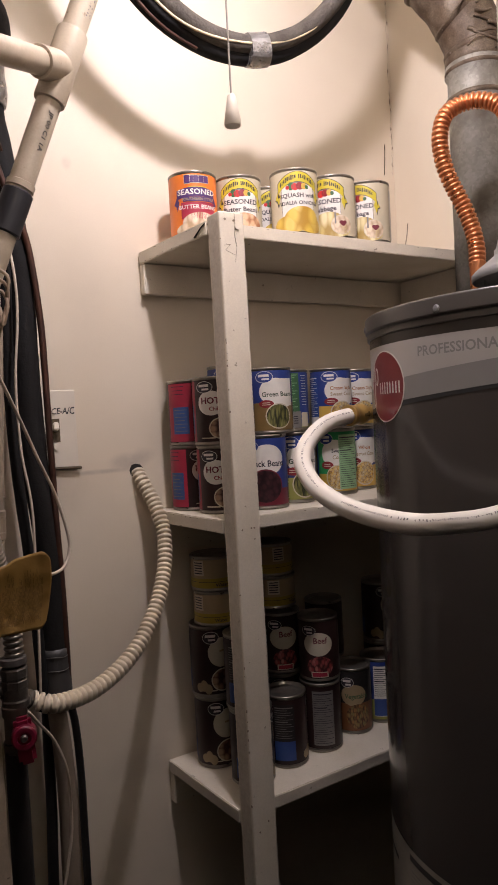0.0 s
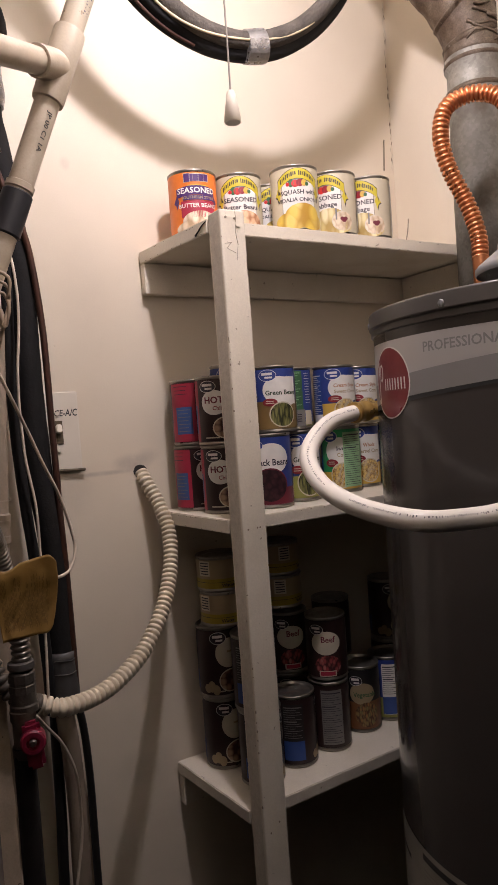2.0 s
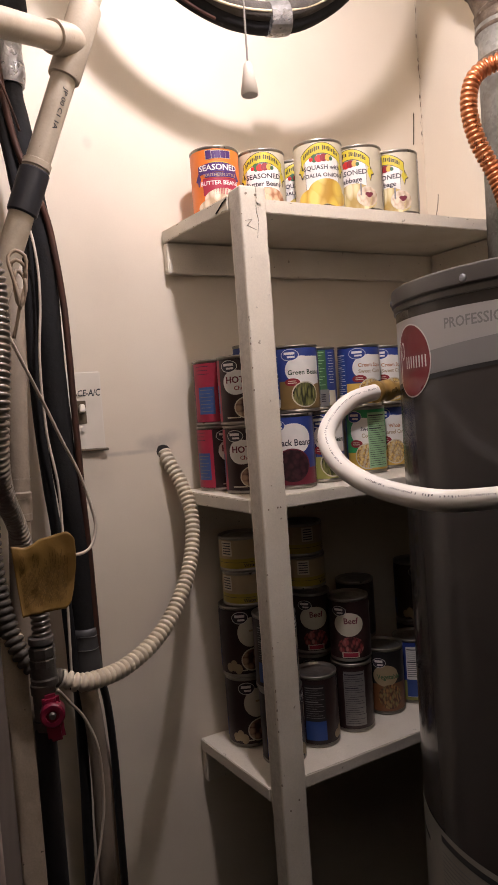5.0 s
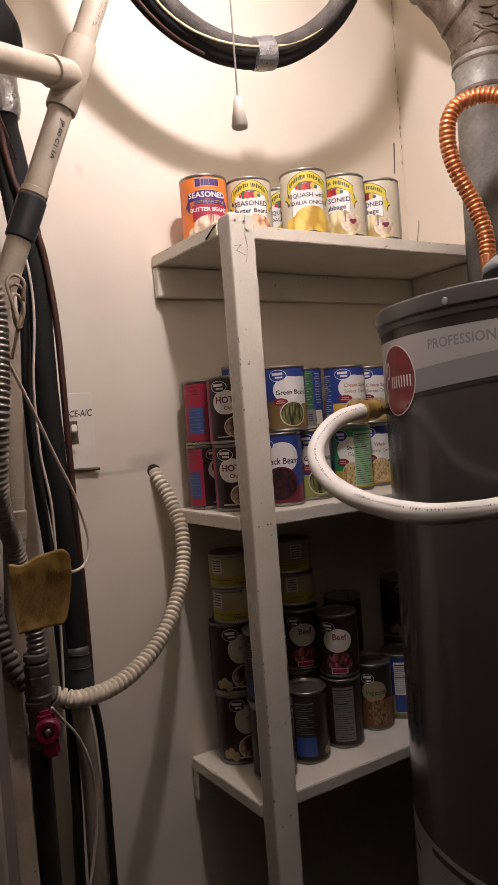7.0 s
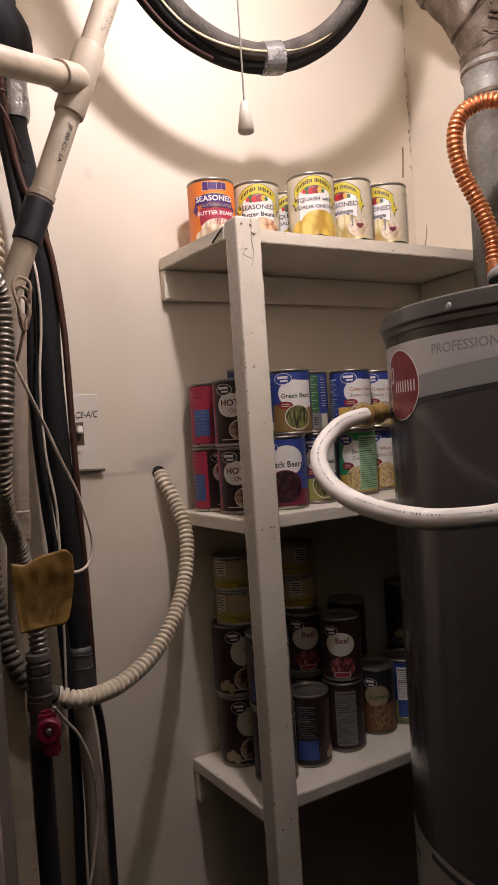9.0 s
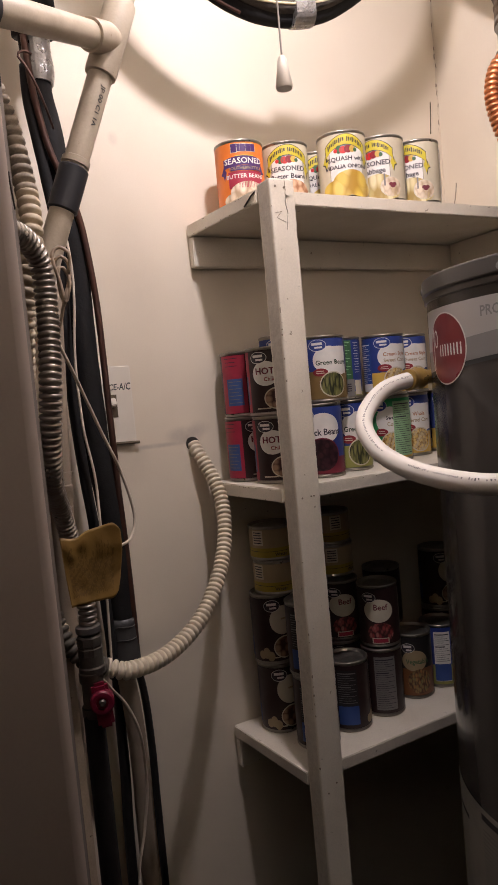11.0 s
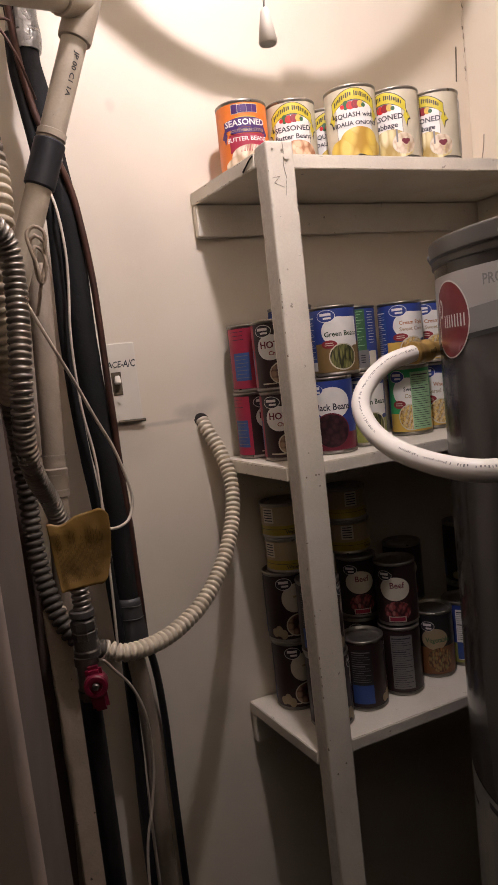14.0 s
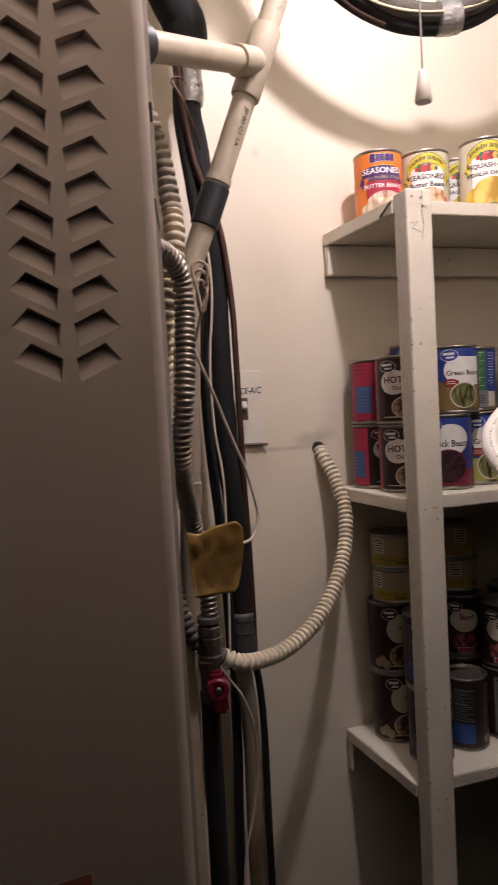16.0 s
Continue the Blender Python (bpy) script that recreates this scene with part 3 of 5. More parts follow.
# ---- shelves ----
PX, PY = 0.020, -0.258
ZT, ZM, ZL = 1.700, 1.246, 0.792
unit = thing("shelf_unit", "off-white painted wooden corner shelves with chipped edges", "shelf", (0, 0, 0))
def worn_post(x, y, w, d, top, seed):
    """A squared post with rounded arrises, knocked in here and there, rings of points from the floor up."""
    rp = random.Random(seed)
    profile = []
    for cx, cy, a0 in ((w, 0, -90), (w, d, 0), (0, d, 90), (0, 0, 180)):
        sx, sy = (-1 if cx else 1), (-1 if cy else 1)
        arc = [(cx + sx * 0.0026 + 0.0026 * math.cos(radians(a0 + 22.5 * k)), cy + sy * 0.0026 + 0.0026 * math.sin(radians(a0 + 22.5 * k))) for k in range(5)]
        back = (arc[0][0] - 0.0022 * math.cos(radians(a0 + 90)), arc[0][1] - 0.0022 * math.sin(radians(a0 + 90)))
        on = (arc[4][0] + 0.0022 * math.cos(radians(a0 + 180)), arc[4][1] + 0.0022 * math.sin(radians(a0 + 180)))
        profile.append((*back, (cx, cy), 0.0))
        profile += [(*q, (cx, cy), g) for q, g in zip(arc, (0.3, 1.0, 1.0, 1.0, 0.3))]
        profile.append((*on, (cx, cy), 0.0))
    dents = {c: [(rp.uniform(0.7, top), rp.uniform(0.0022, 0.0048), rp.uniform(0.0002, 0.0011)) for k in range(22)] for c in ((w, 0), (w, d), (0, d), (0, 0))}
    verts, faces, m, n = [], [], len(profile), 900
    for j in range(n + 1):
        z = top * j / n
        for px, py, c, soft_edge in profile:
            deep = max([0.0] + [q * (1 - ((z - zc) / h) ** 2) for zc, h, q in dents[c] if abs(z - zc) < h])
            mid = Vector((w / 2 - px, d / 2 - py, 0)).normalized()
            p = Vector((x + px, y + py, z))
            verts.append(p + mid * deep * soft_edge + noise.noise_vector(p * 6) * 0.0004 + noise.noise_vector(p * 150) * 0.00024 * soft_edge)
    # the sawn side stays rough under its paint
    sides = []
    for j in range(n):
        for i in range(m):
            k = (i + 1) % m
            faces.append((j * m + i, j * m + k, (j + 1) * m + k, (j + 1) * m + i))
            sides.append(1 if i == 20 else 0)
    faces.append(tuple(n * m + i for i in range(m)))
    sides.append(0)
    return mesh_object("post", verts, faces, [M_SHELF, M_SAWN], unit, True, sides)


worn_post(PX, PY, 0.0425, 0.037, ZT + 0.004, 4)
def shelf_board(z, x1, seed):
    bm = worn_board((0.0, PY + 0.038, z - 0.021), (x1, -0.004, z), 0.0015, 90, 0.0005, seed)
    for v in bm.verts:
        v.co.x += 0.019 * max(0, 1 - v.co.x / 0.12) * (-v.co.y / 0.22)
    return part("shelf_board", bm, M_SHELF, unit)
shelf_board(ZT, WX - 0.004, 2)
shelf_board(ZM, WX - 0.004, 3)
shelf_board(ZL, WX - 0.004, 4)
for z, x1, s in ((ZT, WX - 0.004, 5), (ZM, WX - 0.004, 6), (ZL, WX - 0.004, 7)):
    part("back_cleat", worn_board((0.002, -0.021, z - 0.075), (x1, -0.003, z - 0.0225), 0.0018, 20, 0.001, s), M_SHELF, unit)
    part("side_cleat", worn_board((WX - 0.022, PY + 0.05, z - 0.075), (WX - 0.004, -0.024, z - 0.0225), 0.0018, 8, 0.001, s + 10), M_SHELF, unit)
for x, z in ((PX + 0.010, ZM - 0.012), (PX + 0.031, ZM - 0.011), (PX + 0.026, ZM - 0.011), (PX + 0.028, ZL - 0.008), (PX + 0.012, ZL - 0.02)):
    rod("nail_hole", (x, PY - 0.0006, z), (x, PY + 0.003, z), 0.0014, M_CRACK, unit, n=8)
for x, z in ((PX + 0.024, ZT - 0.008), (PX + 0.009, ZT - 0.007)):
    rod("nail_hole", (x, PY - 0.0010, z), (x, PY + 0.003, z), 0.0018, M_CHIP, unit, n=8)
rod("nail_head", (PX + 0.029, PY - 0.002, ZT - 0.016), (PX + 0.029, PY + 0.003, ZT - 0.016), 0.0045, M_SHELF, unit, n=10)
tube("split", [(PX + 0.0255, PY - 0.0005, ZT + 0.003), (PX + 0.026, PY - 0.0006, ZT - 0.012), (PX + 0.0245, PY - 0.0006, ZT - 0.028), (PX + 0.0275, PY - 0.0006, ZT - 0.046)], 0.0005, M_CHIP, unit, n=5, step=0.004)
for (xa, za), (xb, zb) in (((0.005, -0.0455), (0.017, -0.043)), ((0.017, -0.043), (0.008, -0.052)), ((0.008, -0.052), (0.023, -0.058)), ((0.027, -0.0485), (0.024, -0.069))):
    rod("scratch", (PX + xa, PY - 0.0002, ZT + za), (PX + xb, PY - 0.0002, ZT + zb), 0.00035, M_CHIP, unit, n=6)
def end_edge(y, z):
    return (0.0186 * (-y / 0.22) - 0.0006, y, ZT + z)
tube("split", [end_edge(-0.218, -0.004), end_edge(-0.208, -0.007), end_edge(-0.199, -0.012), end_edge(-0.188, -0.018)], 0.0014, M_DARKGAP, unit, "dark split in the board end", n=6, step=0.003, wob=0.5)

rk = random.Random(31)
cv, cf = [], []
def chip(x, y, z, a, b, c):
    """A small ragged flake of missing paint."""
    m, n0 = 7, len(cv)
    cv.append((x - 0.0002, y - 0.0002, z))
    for k in range(m):
        q, r = 2 * math.pi * k / m, rk.uniform(0.5, 1.0)
        cv.append((x + a * r * math.cos(q), y + b * r * math.cos(q), z + c * r * math.sin(q)))
    cv.append((x + 0.0004, y + 0.0004, z))
    for k in range(m):
        cf.append((n0, n0 + 1 + k, n0 + 1 + (k + 1) % m))
        cf.append((n0 + m + 1, n0 + 1 + (k + 1) % m, n0 + 1 + k))
for z in (ZT, ZM, ZL):
    for k in range(15):
        chip(rk.uniform(PX + 0.05, WX - 0.05), PY + 0.0378, z - rk.choice((0.0030, 0.0196)), rk.uniform(0.001, 0.004), 0.0, rk.uniform(0.0003, 0.0009))
    for k in range(16):
        y = -rk.uniform(0.02, 0.21)
        chip(0.0186 * (-y / 0.22) - 0.0002, y, z - rk.choice((0.003, 0.0192)), 0.0, rk.uniform(0.001, 0.004), rk.uniform(0.0004, 0.0012))
for k in range(26):
    side = 0.0007 if k % 3 else 0.0418
    chip(PX + side, PY + 0.0007, rk.uniform(0.72, ZT - 0.01), rk.uniform(0.0006, 0.0016), -rk.uniform(0.0006, 0.0014) if k % 3 else rk.uniform(0.0006, 0.0014), rk.uniform(0.0008, 0.0035))
tagged(mesh_object("paint_chip", cv, cf, M_CHIP, unit), kind="stuff")

# ---- cans ----
CAM_AT = Vector((-0.49, -1.13, 1.4))


def make_can(label, category, H, R, base, items, group):
    """A tin can with a paper sleeve, rolled rims and a stamped lid; its front faces -y."""
    can = thing("can", label, category, group=group)
    part("tin_body", lathe_bm([(R - 0.004, 0.0008), (R - 0.0005, 0.0), (R + 0.0006, 0.0012), (R + 0.0006, 0.0032), (R - 0.001, 0.0045), (R - 0.001, H - 0.0045),
         (R + 0.0006, H - 0.0032), (R + 0.0006, H - 0.0008), (R - 0.0006, H), (R - 0.0022, H - 0.0006), (R - 0.003, H - 0.0045), (R * 0.8, H - 0.0045),
         (R * 0.76, H - 0.0036), (R * 0.6, H - 0.0036), (R * 0.56, H - 0.0045)], 36, angle=50), M_TIN, can)
    if isinstance(base, tuple):
        lo, cut, hi = base
        prof = [(R, 0.0055), (R, cut), (R, cut + 0.0001), (R, H - 0.0055)]
        v, f = lathe(prof, 36, False, False)
        fm = [0] * 36 + [1] * 72
        sleeve = mesh_object("label", v, f, [M_PRINT[lo], M_PRINT[hi]], can, True, fm)
    else:
        v, f = lathe([(R, 0.0055), (R, H * 0.33), (R + 0.0002, H * 0.5), (R, H * 0.66), (R, H - 0.0055)], 36, False, False)
        sleeve = mesh_object("label", v, f, M_PRINT[base], can, True)
    if items:
        v, f, fm, mats = wrap(items, R + 0.0003)
        mesh_object("label_print", v, f, mats, sleeve, False, fm)
    return can


def nutrition(ang, w=0.032, z=0.055, h=0.088, panel="white", ink="ink", block=None):
    it = [("rect", ang, z, (w, h), panel)]
    for k in range(24):
        zz = z + h / 2 - 0.005 - k * 0.0036
        if zz < z - h / 2 + 0.003 or (block and zz < z - h * 0.12):
            break
        wide = w * (0.88, 0.62, 0.80, 0.88, 0.54)[k % 5]
        it.append(("rect", ang - math.degrees((w * 0.9 - wide) / 2 / 0.038), zz, (wide, 0.0019 if k in (0, 6) else 0.0008), ink))
    if block:
        it.append(("rect", ang, z - h * 0.32, (w, h * 0.34), block))
    return it


def store_logo(ang, z, w=0.024, ground="blue"):
    """The store's mark: an oval with a light rim and two light bars."""
    return [("oval", ang, z, (w, w * 0.64), "white"), ("oval", ang, z, (w * 0.94, w * 0.58), ground),
            ("rect", ang - 1, z + 0.0026, (w * 0.60, 0.0042), "white"), ("rect", ang + 3, z - 0.0034, (w * 0.42, 0.0030), "white")]


def store_can(words, ink, base, food, low="rust", side=None):
    it = [("oval", 20, 0.070, (0.058, 0.046), "white"), ("rect", 36, 0.069, (0.050, 0.046), "white"), ("oval", 30, 0.052, (0.05, 0.02), "white")]
    it += store_logo(-9, 0.095, 0.031)
    for k, w in enumerate(words):
        it.append(("text", 27, (0.0740 if len(words) > 1 else 0.0655) - 0.0110 * k, (0.0094 if len(words) > 1 else 0.0112, w), ink if k == 0 else "tan"))
    it += [("oval", -6, 0.050, (0.026, 0.0130), "darkred"), ("rect", -6, 0.0518, (0.013, 0.0012), "cream"), ("rect", -6, 0.0485, (0.015, 0.0012), "cream")]
    it += [("oval", 26, 0.029, (0.047, 0.043), "cream"), ("oval", 26, 0.029, (0.043, 0.039), food)]
    it += nutrition(-66, 0.030, panel="midblue", ink="white") + [("rect", -66, 0.016, (0.030, 0.014), "white")] + nutrition(110, panel=side or "white", block="midblue")
    return it


def chili_can(word, side=True):
    it = [("oval", -4, 0.068, (0.046, 0.040), "white"), ("rect", 2, 0.064, (0.038, 0.022), "white")] if word else [("oval", 22, 0.070, (0.052, 0.046), "cream"), ("rect", 30, 0.072, (0.020, 0.0030), "tan")]
    it += store_logo(-20 if word else -8, 0.094, 0.030, "ink")
    if word:
        it.append(("text", -6, 0.0715, (0.0150, word), "maroon"))
        it.append(("text", -5.4, 0.0715, (0.0150, word), "maroon"))
        it.append(("text", 4, 0.0585, (0.0092, "Chili"), "darkred"))
    it += [("oval", 22, 0.027, (0.044, 0.036), "cream"), ("oval", 22, 0.027, (0.040, 0.032), "chilibowl"), ("rect", -14, 0.0115, (0.024, 0.002), "cream")]
    if side:
        it.append(("rect", -88, 0.0555, (0.048, 0.099), "crimson"))
        for k in range(3):
            it.append(("rect", -92, 0.100 - 0.0065 * k, (0.026 - 0.004 * (k % 2), 0.0010), "ink"))
        it.append(("rect", -84, 0.042, (0.030, 0.046), "panelblue"))
        for k in range(7):
            it.append(("rect", -84 - 3 * (k % 2), 0.060 - 0.0060 * k, (0.024 - 0.005 * (k % 2), 0.0009), "grey"))
    else:
        it += nutrition(-108, 0.038, panel="black", ink="grey", block="midblue") + [("oval", -44, 0.016, (0.014, 0.014), "tan"), ("oval", -32, 0.019, (0.014, 0.018), "tan"), ("oval", -20, 0.014, (0.014, 0.016), "tan")]
    return it


def holiday_can(lines, food, extra=()):
    it = [("rect", 0, 0.056, (0.0545, 0.049), "grey"), ("oval", 0, 0.074, (0.0545, 0.026), "grey"), ("rect", 0, 0.056, (0.053, 0.049), "white"), ("oval", 0, 0.073, (0.053, 0.024), "white")]
    it += [("ribbon", 0, 0.0960, (0.0680, 0.0180, 0.017), "ink"), ("ribbon", 0, 0.0960, (0.0664, 0.0162, 0.017), "yellow")]
    for k, a in enumerate((-42, -37.5, -33, -28.5, -24, -19.5, -15, -10.5, -6, 3, 7.5, 12, 16.5, 21, 25.5, 30, 34.5, 39)):
        it.append(("rect", a, 0.0963 - 0.017 * (a / 51) ** 2, (0.0021 - 0.0006 * (k % 2), 0.0076 - 0.0012 * (k % 3)), "ink"))
    it += [("oval", -17, 0.0800, (0.009, 0.0135), "leafgreen"), ("oval", -7, 0.0790, (0.012, 0.0120), "red"), ("oval", 4, 0.0800, (0.012, 0.0125), "darkred"), ("oval", 14, 0.080, (0.009, 0.0110), "gold"), ("oval", -25, 0.0785, (0.006, 0.0065), "red"), ("oval", 21, 0.0785, (0.006, 0.007), "leafgreen")]
    for k, (w, s) in enumerate(lines):
        it.append(("text", 0, 0.0650 - 0.0125 * k, (s, w), "ink"))
    it += [("oval", 8, 0.027, (0.058, 0.040), food), ("oval", -22, 0.018, (0.054, 0.030), food), ("oval", 32, 0.016, (0.044, 0.026), food)]
    it += list(extra) + nutrition(120)
    return it


BOWL = [("oval", 42, 0.024, (0.036, 0.034), "cream"), ("oval", 42, 0.024, (0.033, 0.031), "palebeans"), ("oval", 41, 0.028, (0.0075, 0.0065), "maroon"), ("oval", 49, 0.028, (0.0075, 0.0065), "maroon"), ("oval", 45, 0.0255, (0.008, 0.0075), "maroon"), ("rect", 26, 0.036, (0.0026, 0.020), "grey")]
SOUTHERN = [("rect", a, 0.0968, (w + 0.0014, h + 0.0014), "cream") for a, w, h in ((-18, 0.0088, 0.0135), (-7, 0.0046, 0.0115), (3, 0.0084, 0.0115), (16, 0.0080, 0.0115), (28, 0.0074, 0.0115))] + [
            ("rect", a, 0.0968, (w, h), "purple") for a, w, h in ((-18, 0.0088, 0.0135), (-7, 0.0046, 0.0115), (3, 0.0084, 0.0115), (16, 0.0080, 0.0115), (28, 0.0074, 0.0115))] + [
            ("rect", 6, 0.0842, (0.030, 0.0014), "yellow"),
            ("ribbon", 2, 0.0765, (0.064, 0.0150, 0.004), "purple"), ("text", 4, 0.0760, (0.0128, "SEASONED"), "white"),
            ("rect", 7, 0.0645, (0.048, 0.0078), "purple"), ("text", 7, 0.0645, (0.0066, "SOUTHERN STYLE"), "tan"),
            ("rect", 7, 0.046, (0.056, 0.027), "crimson"), ("text", 6, 0.0515, (0.0092, "BUTTER BEANS"), "white"),
            ("oval", 12, 0.026, (0.060, 0.034), "palebeans"), ("oval", -18, 0.014, (0.044, 0.024), "palebeans"), ("oval", 34, 0.014, (0.04, 0.03), "palebeans")] + nutrition(125)

CH, CR = 0.1115, 0.0378
KINDS = {
    "southern": ("orange-labelled can of seasoned butter beans", "orange", SOUTHERN),
    "butter": ("cream-labelled can of seasoned butter beans with yellow ribbon", "ivory", holiday_can([("SEASONED", 0.0115), ("Butter Beans", 0.0110)], "butterbeans")),
    "squash": ("cream-labelled can of squash with onions, yellow ribbon", "ivory", holiday_can([("SQUASH with", 0.0100), ("VIDALIA ONIONS", 0.0088)], "squash")),
    "cabbage": ("cream-labelled can of seasoned cabbage with yellow ribbon", "ivory", holiday_can([("SEASONED", 0.0115), ("Cabbage", 0.0115)], "cabbage", BOWL)),
    "green": ("blue and brown can of green beans", ("umber", 0.052, "blue"), store_can(["Green Beans"], "green", "blue", "greenbeans")),
    "green2": ("blue and green can of green beans", ("olive", 0.040, "blue"), store_can(["Green Beans"], "green", "blue", "greenbeans")),
    "black": ("blue can of black beans", ("maroon", 0.030, "blue"), [("oval", 4, 0.074, (0.062, 0.046), "white"), ("text", 4, 0.068, (0.0135, "Black Beans"), "ink"), ("oval", -2, 0.034, (0.062, 0.052), "maroon"), ("oval", -2, 0.034, (0.058, 0.048), "blackbeans")] + store_logo(-34, 0.094) + nutrition(110)),
    "cream": ("blue and yellow can of cream style sweet corn", ("gold", 0.042, "blue"), store_can(["Cream Style", "Sweet Corn"], "rust", "blue", "corn")),
    "whole": ("blue and yellow can of whole kernel corn", ("gold", 0.042, "blue"), store_can(["Whole", "Kernel Corn"], "rust", "blue", "corn")),
    "sweet": ("green can of whole sweet corn beside its nutrition panel", ("gold", 0.035, "leaf"), store_can(["Sweet", "Corn"], "ink", "leaf", "corn")[:16] + nutrition(62, 0.042, 0.055, 0.092, "lime")),
    "hot": ("dark brown can of hot chili beans with crimson side", "chili", chili_can("HOT")),
    "chili": ("dark can of chili with pale oval label", "chili", chili_can("", False)),
    "beef": ("dark red can of beef chili with pale oval label", "chili", [("oval", 4, 0.066, (0.056, 0.042), "cream"), ("text", 10, 0.072, (0.015, "Beef"), "maroon"), ("oval", 8, 0.026, (0.050, 0.036), "beefbowl"), ("rect", 6, 0.012, (0.032, 0.010), "cream"), ("rect", 6, 0.012, (0.028, 0.007), "crimson")] + store_logo(-22, 0.090, 0.028, "ink") + nutrition(110, 0.040, panel="grey")),
    "veg": ("blue and brown can of mixed vegetables", ("brownband", 0.052, "black"), [("oval", 8, 0.066, (0.050, 0.036), "tan"), ("text", 16, 0.064, (0.0115, "Vegetable"), "leafgreen"), ("oval", 20, 0.030, (0.048, 0.042), "vegbowl")] + store_logo(-10, 0.088, 0.026, "ink")),
}
KINDS["side"] = ("blue and green can turned to its printed side", ("olive", 0.012, "blue"), [("rect", 6, 0.0555, (0.036, 0.099), "leafgreen"), ("rect", 10, 0.020, (0.036, 0.030), "grey"), ("rect", 52, 0.020, (0.018, 0.026), "cream")]
                 + [("rect", 8 - 3 * (k % 3), 0.101 - 0.0048 * k, (0.026 - 0.005 * (k % 3), 0.0011), "lime") for k in range(13)] + [("rect", 50, 0.100 - 0.0048 * k, (0.014 - 0.003 * (k % 2), 0.0009), "white") for k in range(12)]
                 + [("rect", 20, 0.026 - 0.004 * k, (0.008, 0.0018), "ink") for k in range(4)])
PROTO = {}


def put_can(kind, x, y, z, turn=0.0, group="cans on the shelves", wide=1.0, tall=1.0):
    """A can whose front looks towards the doorway, turned by some degrees."""
    if kind not in PROTO:
        lab, base, items = KINDS[kind]
        ob = make_can(lab, "can", CH, CR, base, items, group)
        PROTO[kind] = ob
    else:
        ob = copy_thing(PROTO[kind], Matrix())
    face = math.degrees(math.atan2(CAM_AT.y - y, CAM_AT.x - x)) + 90
    ob.matrix_basis = pose(x, y, z, 0, 0, face + turn) @ Matrix.Diagonal((wide, wide, tall, 1))
    ob["group"] = group
    return ob


# top shelf
for k, x, y, a in (("southern", 0.072, -0.085, 6), ("butter", 0.154, -0.099, 6), ("squash", 0.240, -0.072, 14), ("squash", 0.226, -0.166, 10), ("cabbage", 0.308, -0.168, -20), ("cabbage", 0.389, -0.170, -26)):
    put_can(k, x, y, ZT + 0.001, a, "cans on the top shelf", 1.07)
# middle shelf, two layers; the lower right cans are taller
G = "cans on the middle shelf"
for k, x, y, a in (("hot", 0.060, -0.050, 36), ("hot", 0.072, -0.128, -9)):
    put_can(k, x, y, ZM + 0.001, a, G)
for k, x, y, a in (("hot", 0.060, -0.052, 58), ("hot", 0.070, -0.128, -9)):
    put_can(k, x, y, ZM + 0.002 + CH, a, G)
TALL = 1.11
for k, x, y, a in (("black", 0.148, -0.150, 0), ("green2", 0.2255, -0.128, 0), ("sweet", 0.3465, -0.098, -24), ("whole", 0.4205, -0.070, 0), ("hot", 0.146, -0.052, 0), ("green", 0.280, -0.048, 30), ("cream", 0.520, -0.060, 0)):
    put_can(k, x, y, ZM + 0.001, a, G, 0.97, TALL)
zu = ZM + 0.002 + CH * TALL
for k, x, y, a in (("cream", 0.136, -0.062, -10), ("green", 0.171, -0.140, -4), ("side", 0.250, -0.082, 0), ("cream", 0.327, -0.114, 6), ("cream", 0.414, -0.080, 2)):
    put_can(k, x, y, zu, a, G, 1.0, 1.10 if y == -0.062 else 1.0)
# bottom shelf
G = "cans on the bottom shelf"
for k, x, y, a in (("chili", 0.074, -0.058, 8), ("chili", 0.092, -0.148, 90), ("chili", 0.173, -0.134, 102), ("beef", 0.256, -0.128, -104), ("veg", 0.346, -0.110, -4), ("green2", 0.420, -0.107, -104), ("chili", 0.226, -0.046, 0), ("beef", 0.336, -0.036, 0), ("chili", 0.492, -0.0375, 10)):
    put_can(k, x, y, ZL + 0.001, a, G, 0.97, 1.12)
zb = ZL + 0.002 + CH * 1.12
for k, x, y, a in (("chili", 0.071, -0.058, 8), ("chili", 0.090, -0.146, 84), ("beef", 0.230, -0.046, 4), ("beef", 0.262, -0.122, -6), ("beef", 0.340, -0.040, 0), ("chili", 0.492, -0.038, 20)):
    put_can(k, x, y, zb, a, G, 0.97, 1.02 if k == "beef" else 1.12)


def short_can(x, y, z, turn):
    H, R = 0.060, 0.0405
    it = [("rect", 0, 0.016, (0.2, 0.0008), "ink"), ("text", 20, 0.0105, (0.0085, "Water"), "ink"), ("rect", -40, 0.040, (0.022, 0.026), "cream")]
    for k in range(5):
        it.append(("rect", -40, 0.049 - 0.0045 * k, (0.017, 0.0018), "ink"))
    ob = make_can("short yellow and tan can of meat in water", "can", H, R, ("tunayellow", 0.022, "tan"), it, "short cans on the bottom shelf")
    face = math.degrees(math.atan2(CAM_AT.y - y, CAM_AT.x - x)) + 90
    ob.matrix_basis = pose(x, y, z, 0, 0, face + turn)
    return ob


zz = ZL + 0.003 + 2.24 * CH
for x, y, k, a in ((0.083, -0.066, 0, -10), (0.081, -0.065, 1, 0), (0.218, -0.048, 0, 40), (0.216, -0.047, 1, 60)):
    short_can(x, y, zz + 0.061 * k, a)

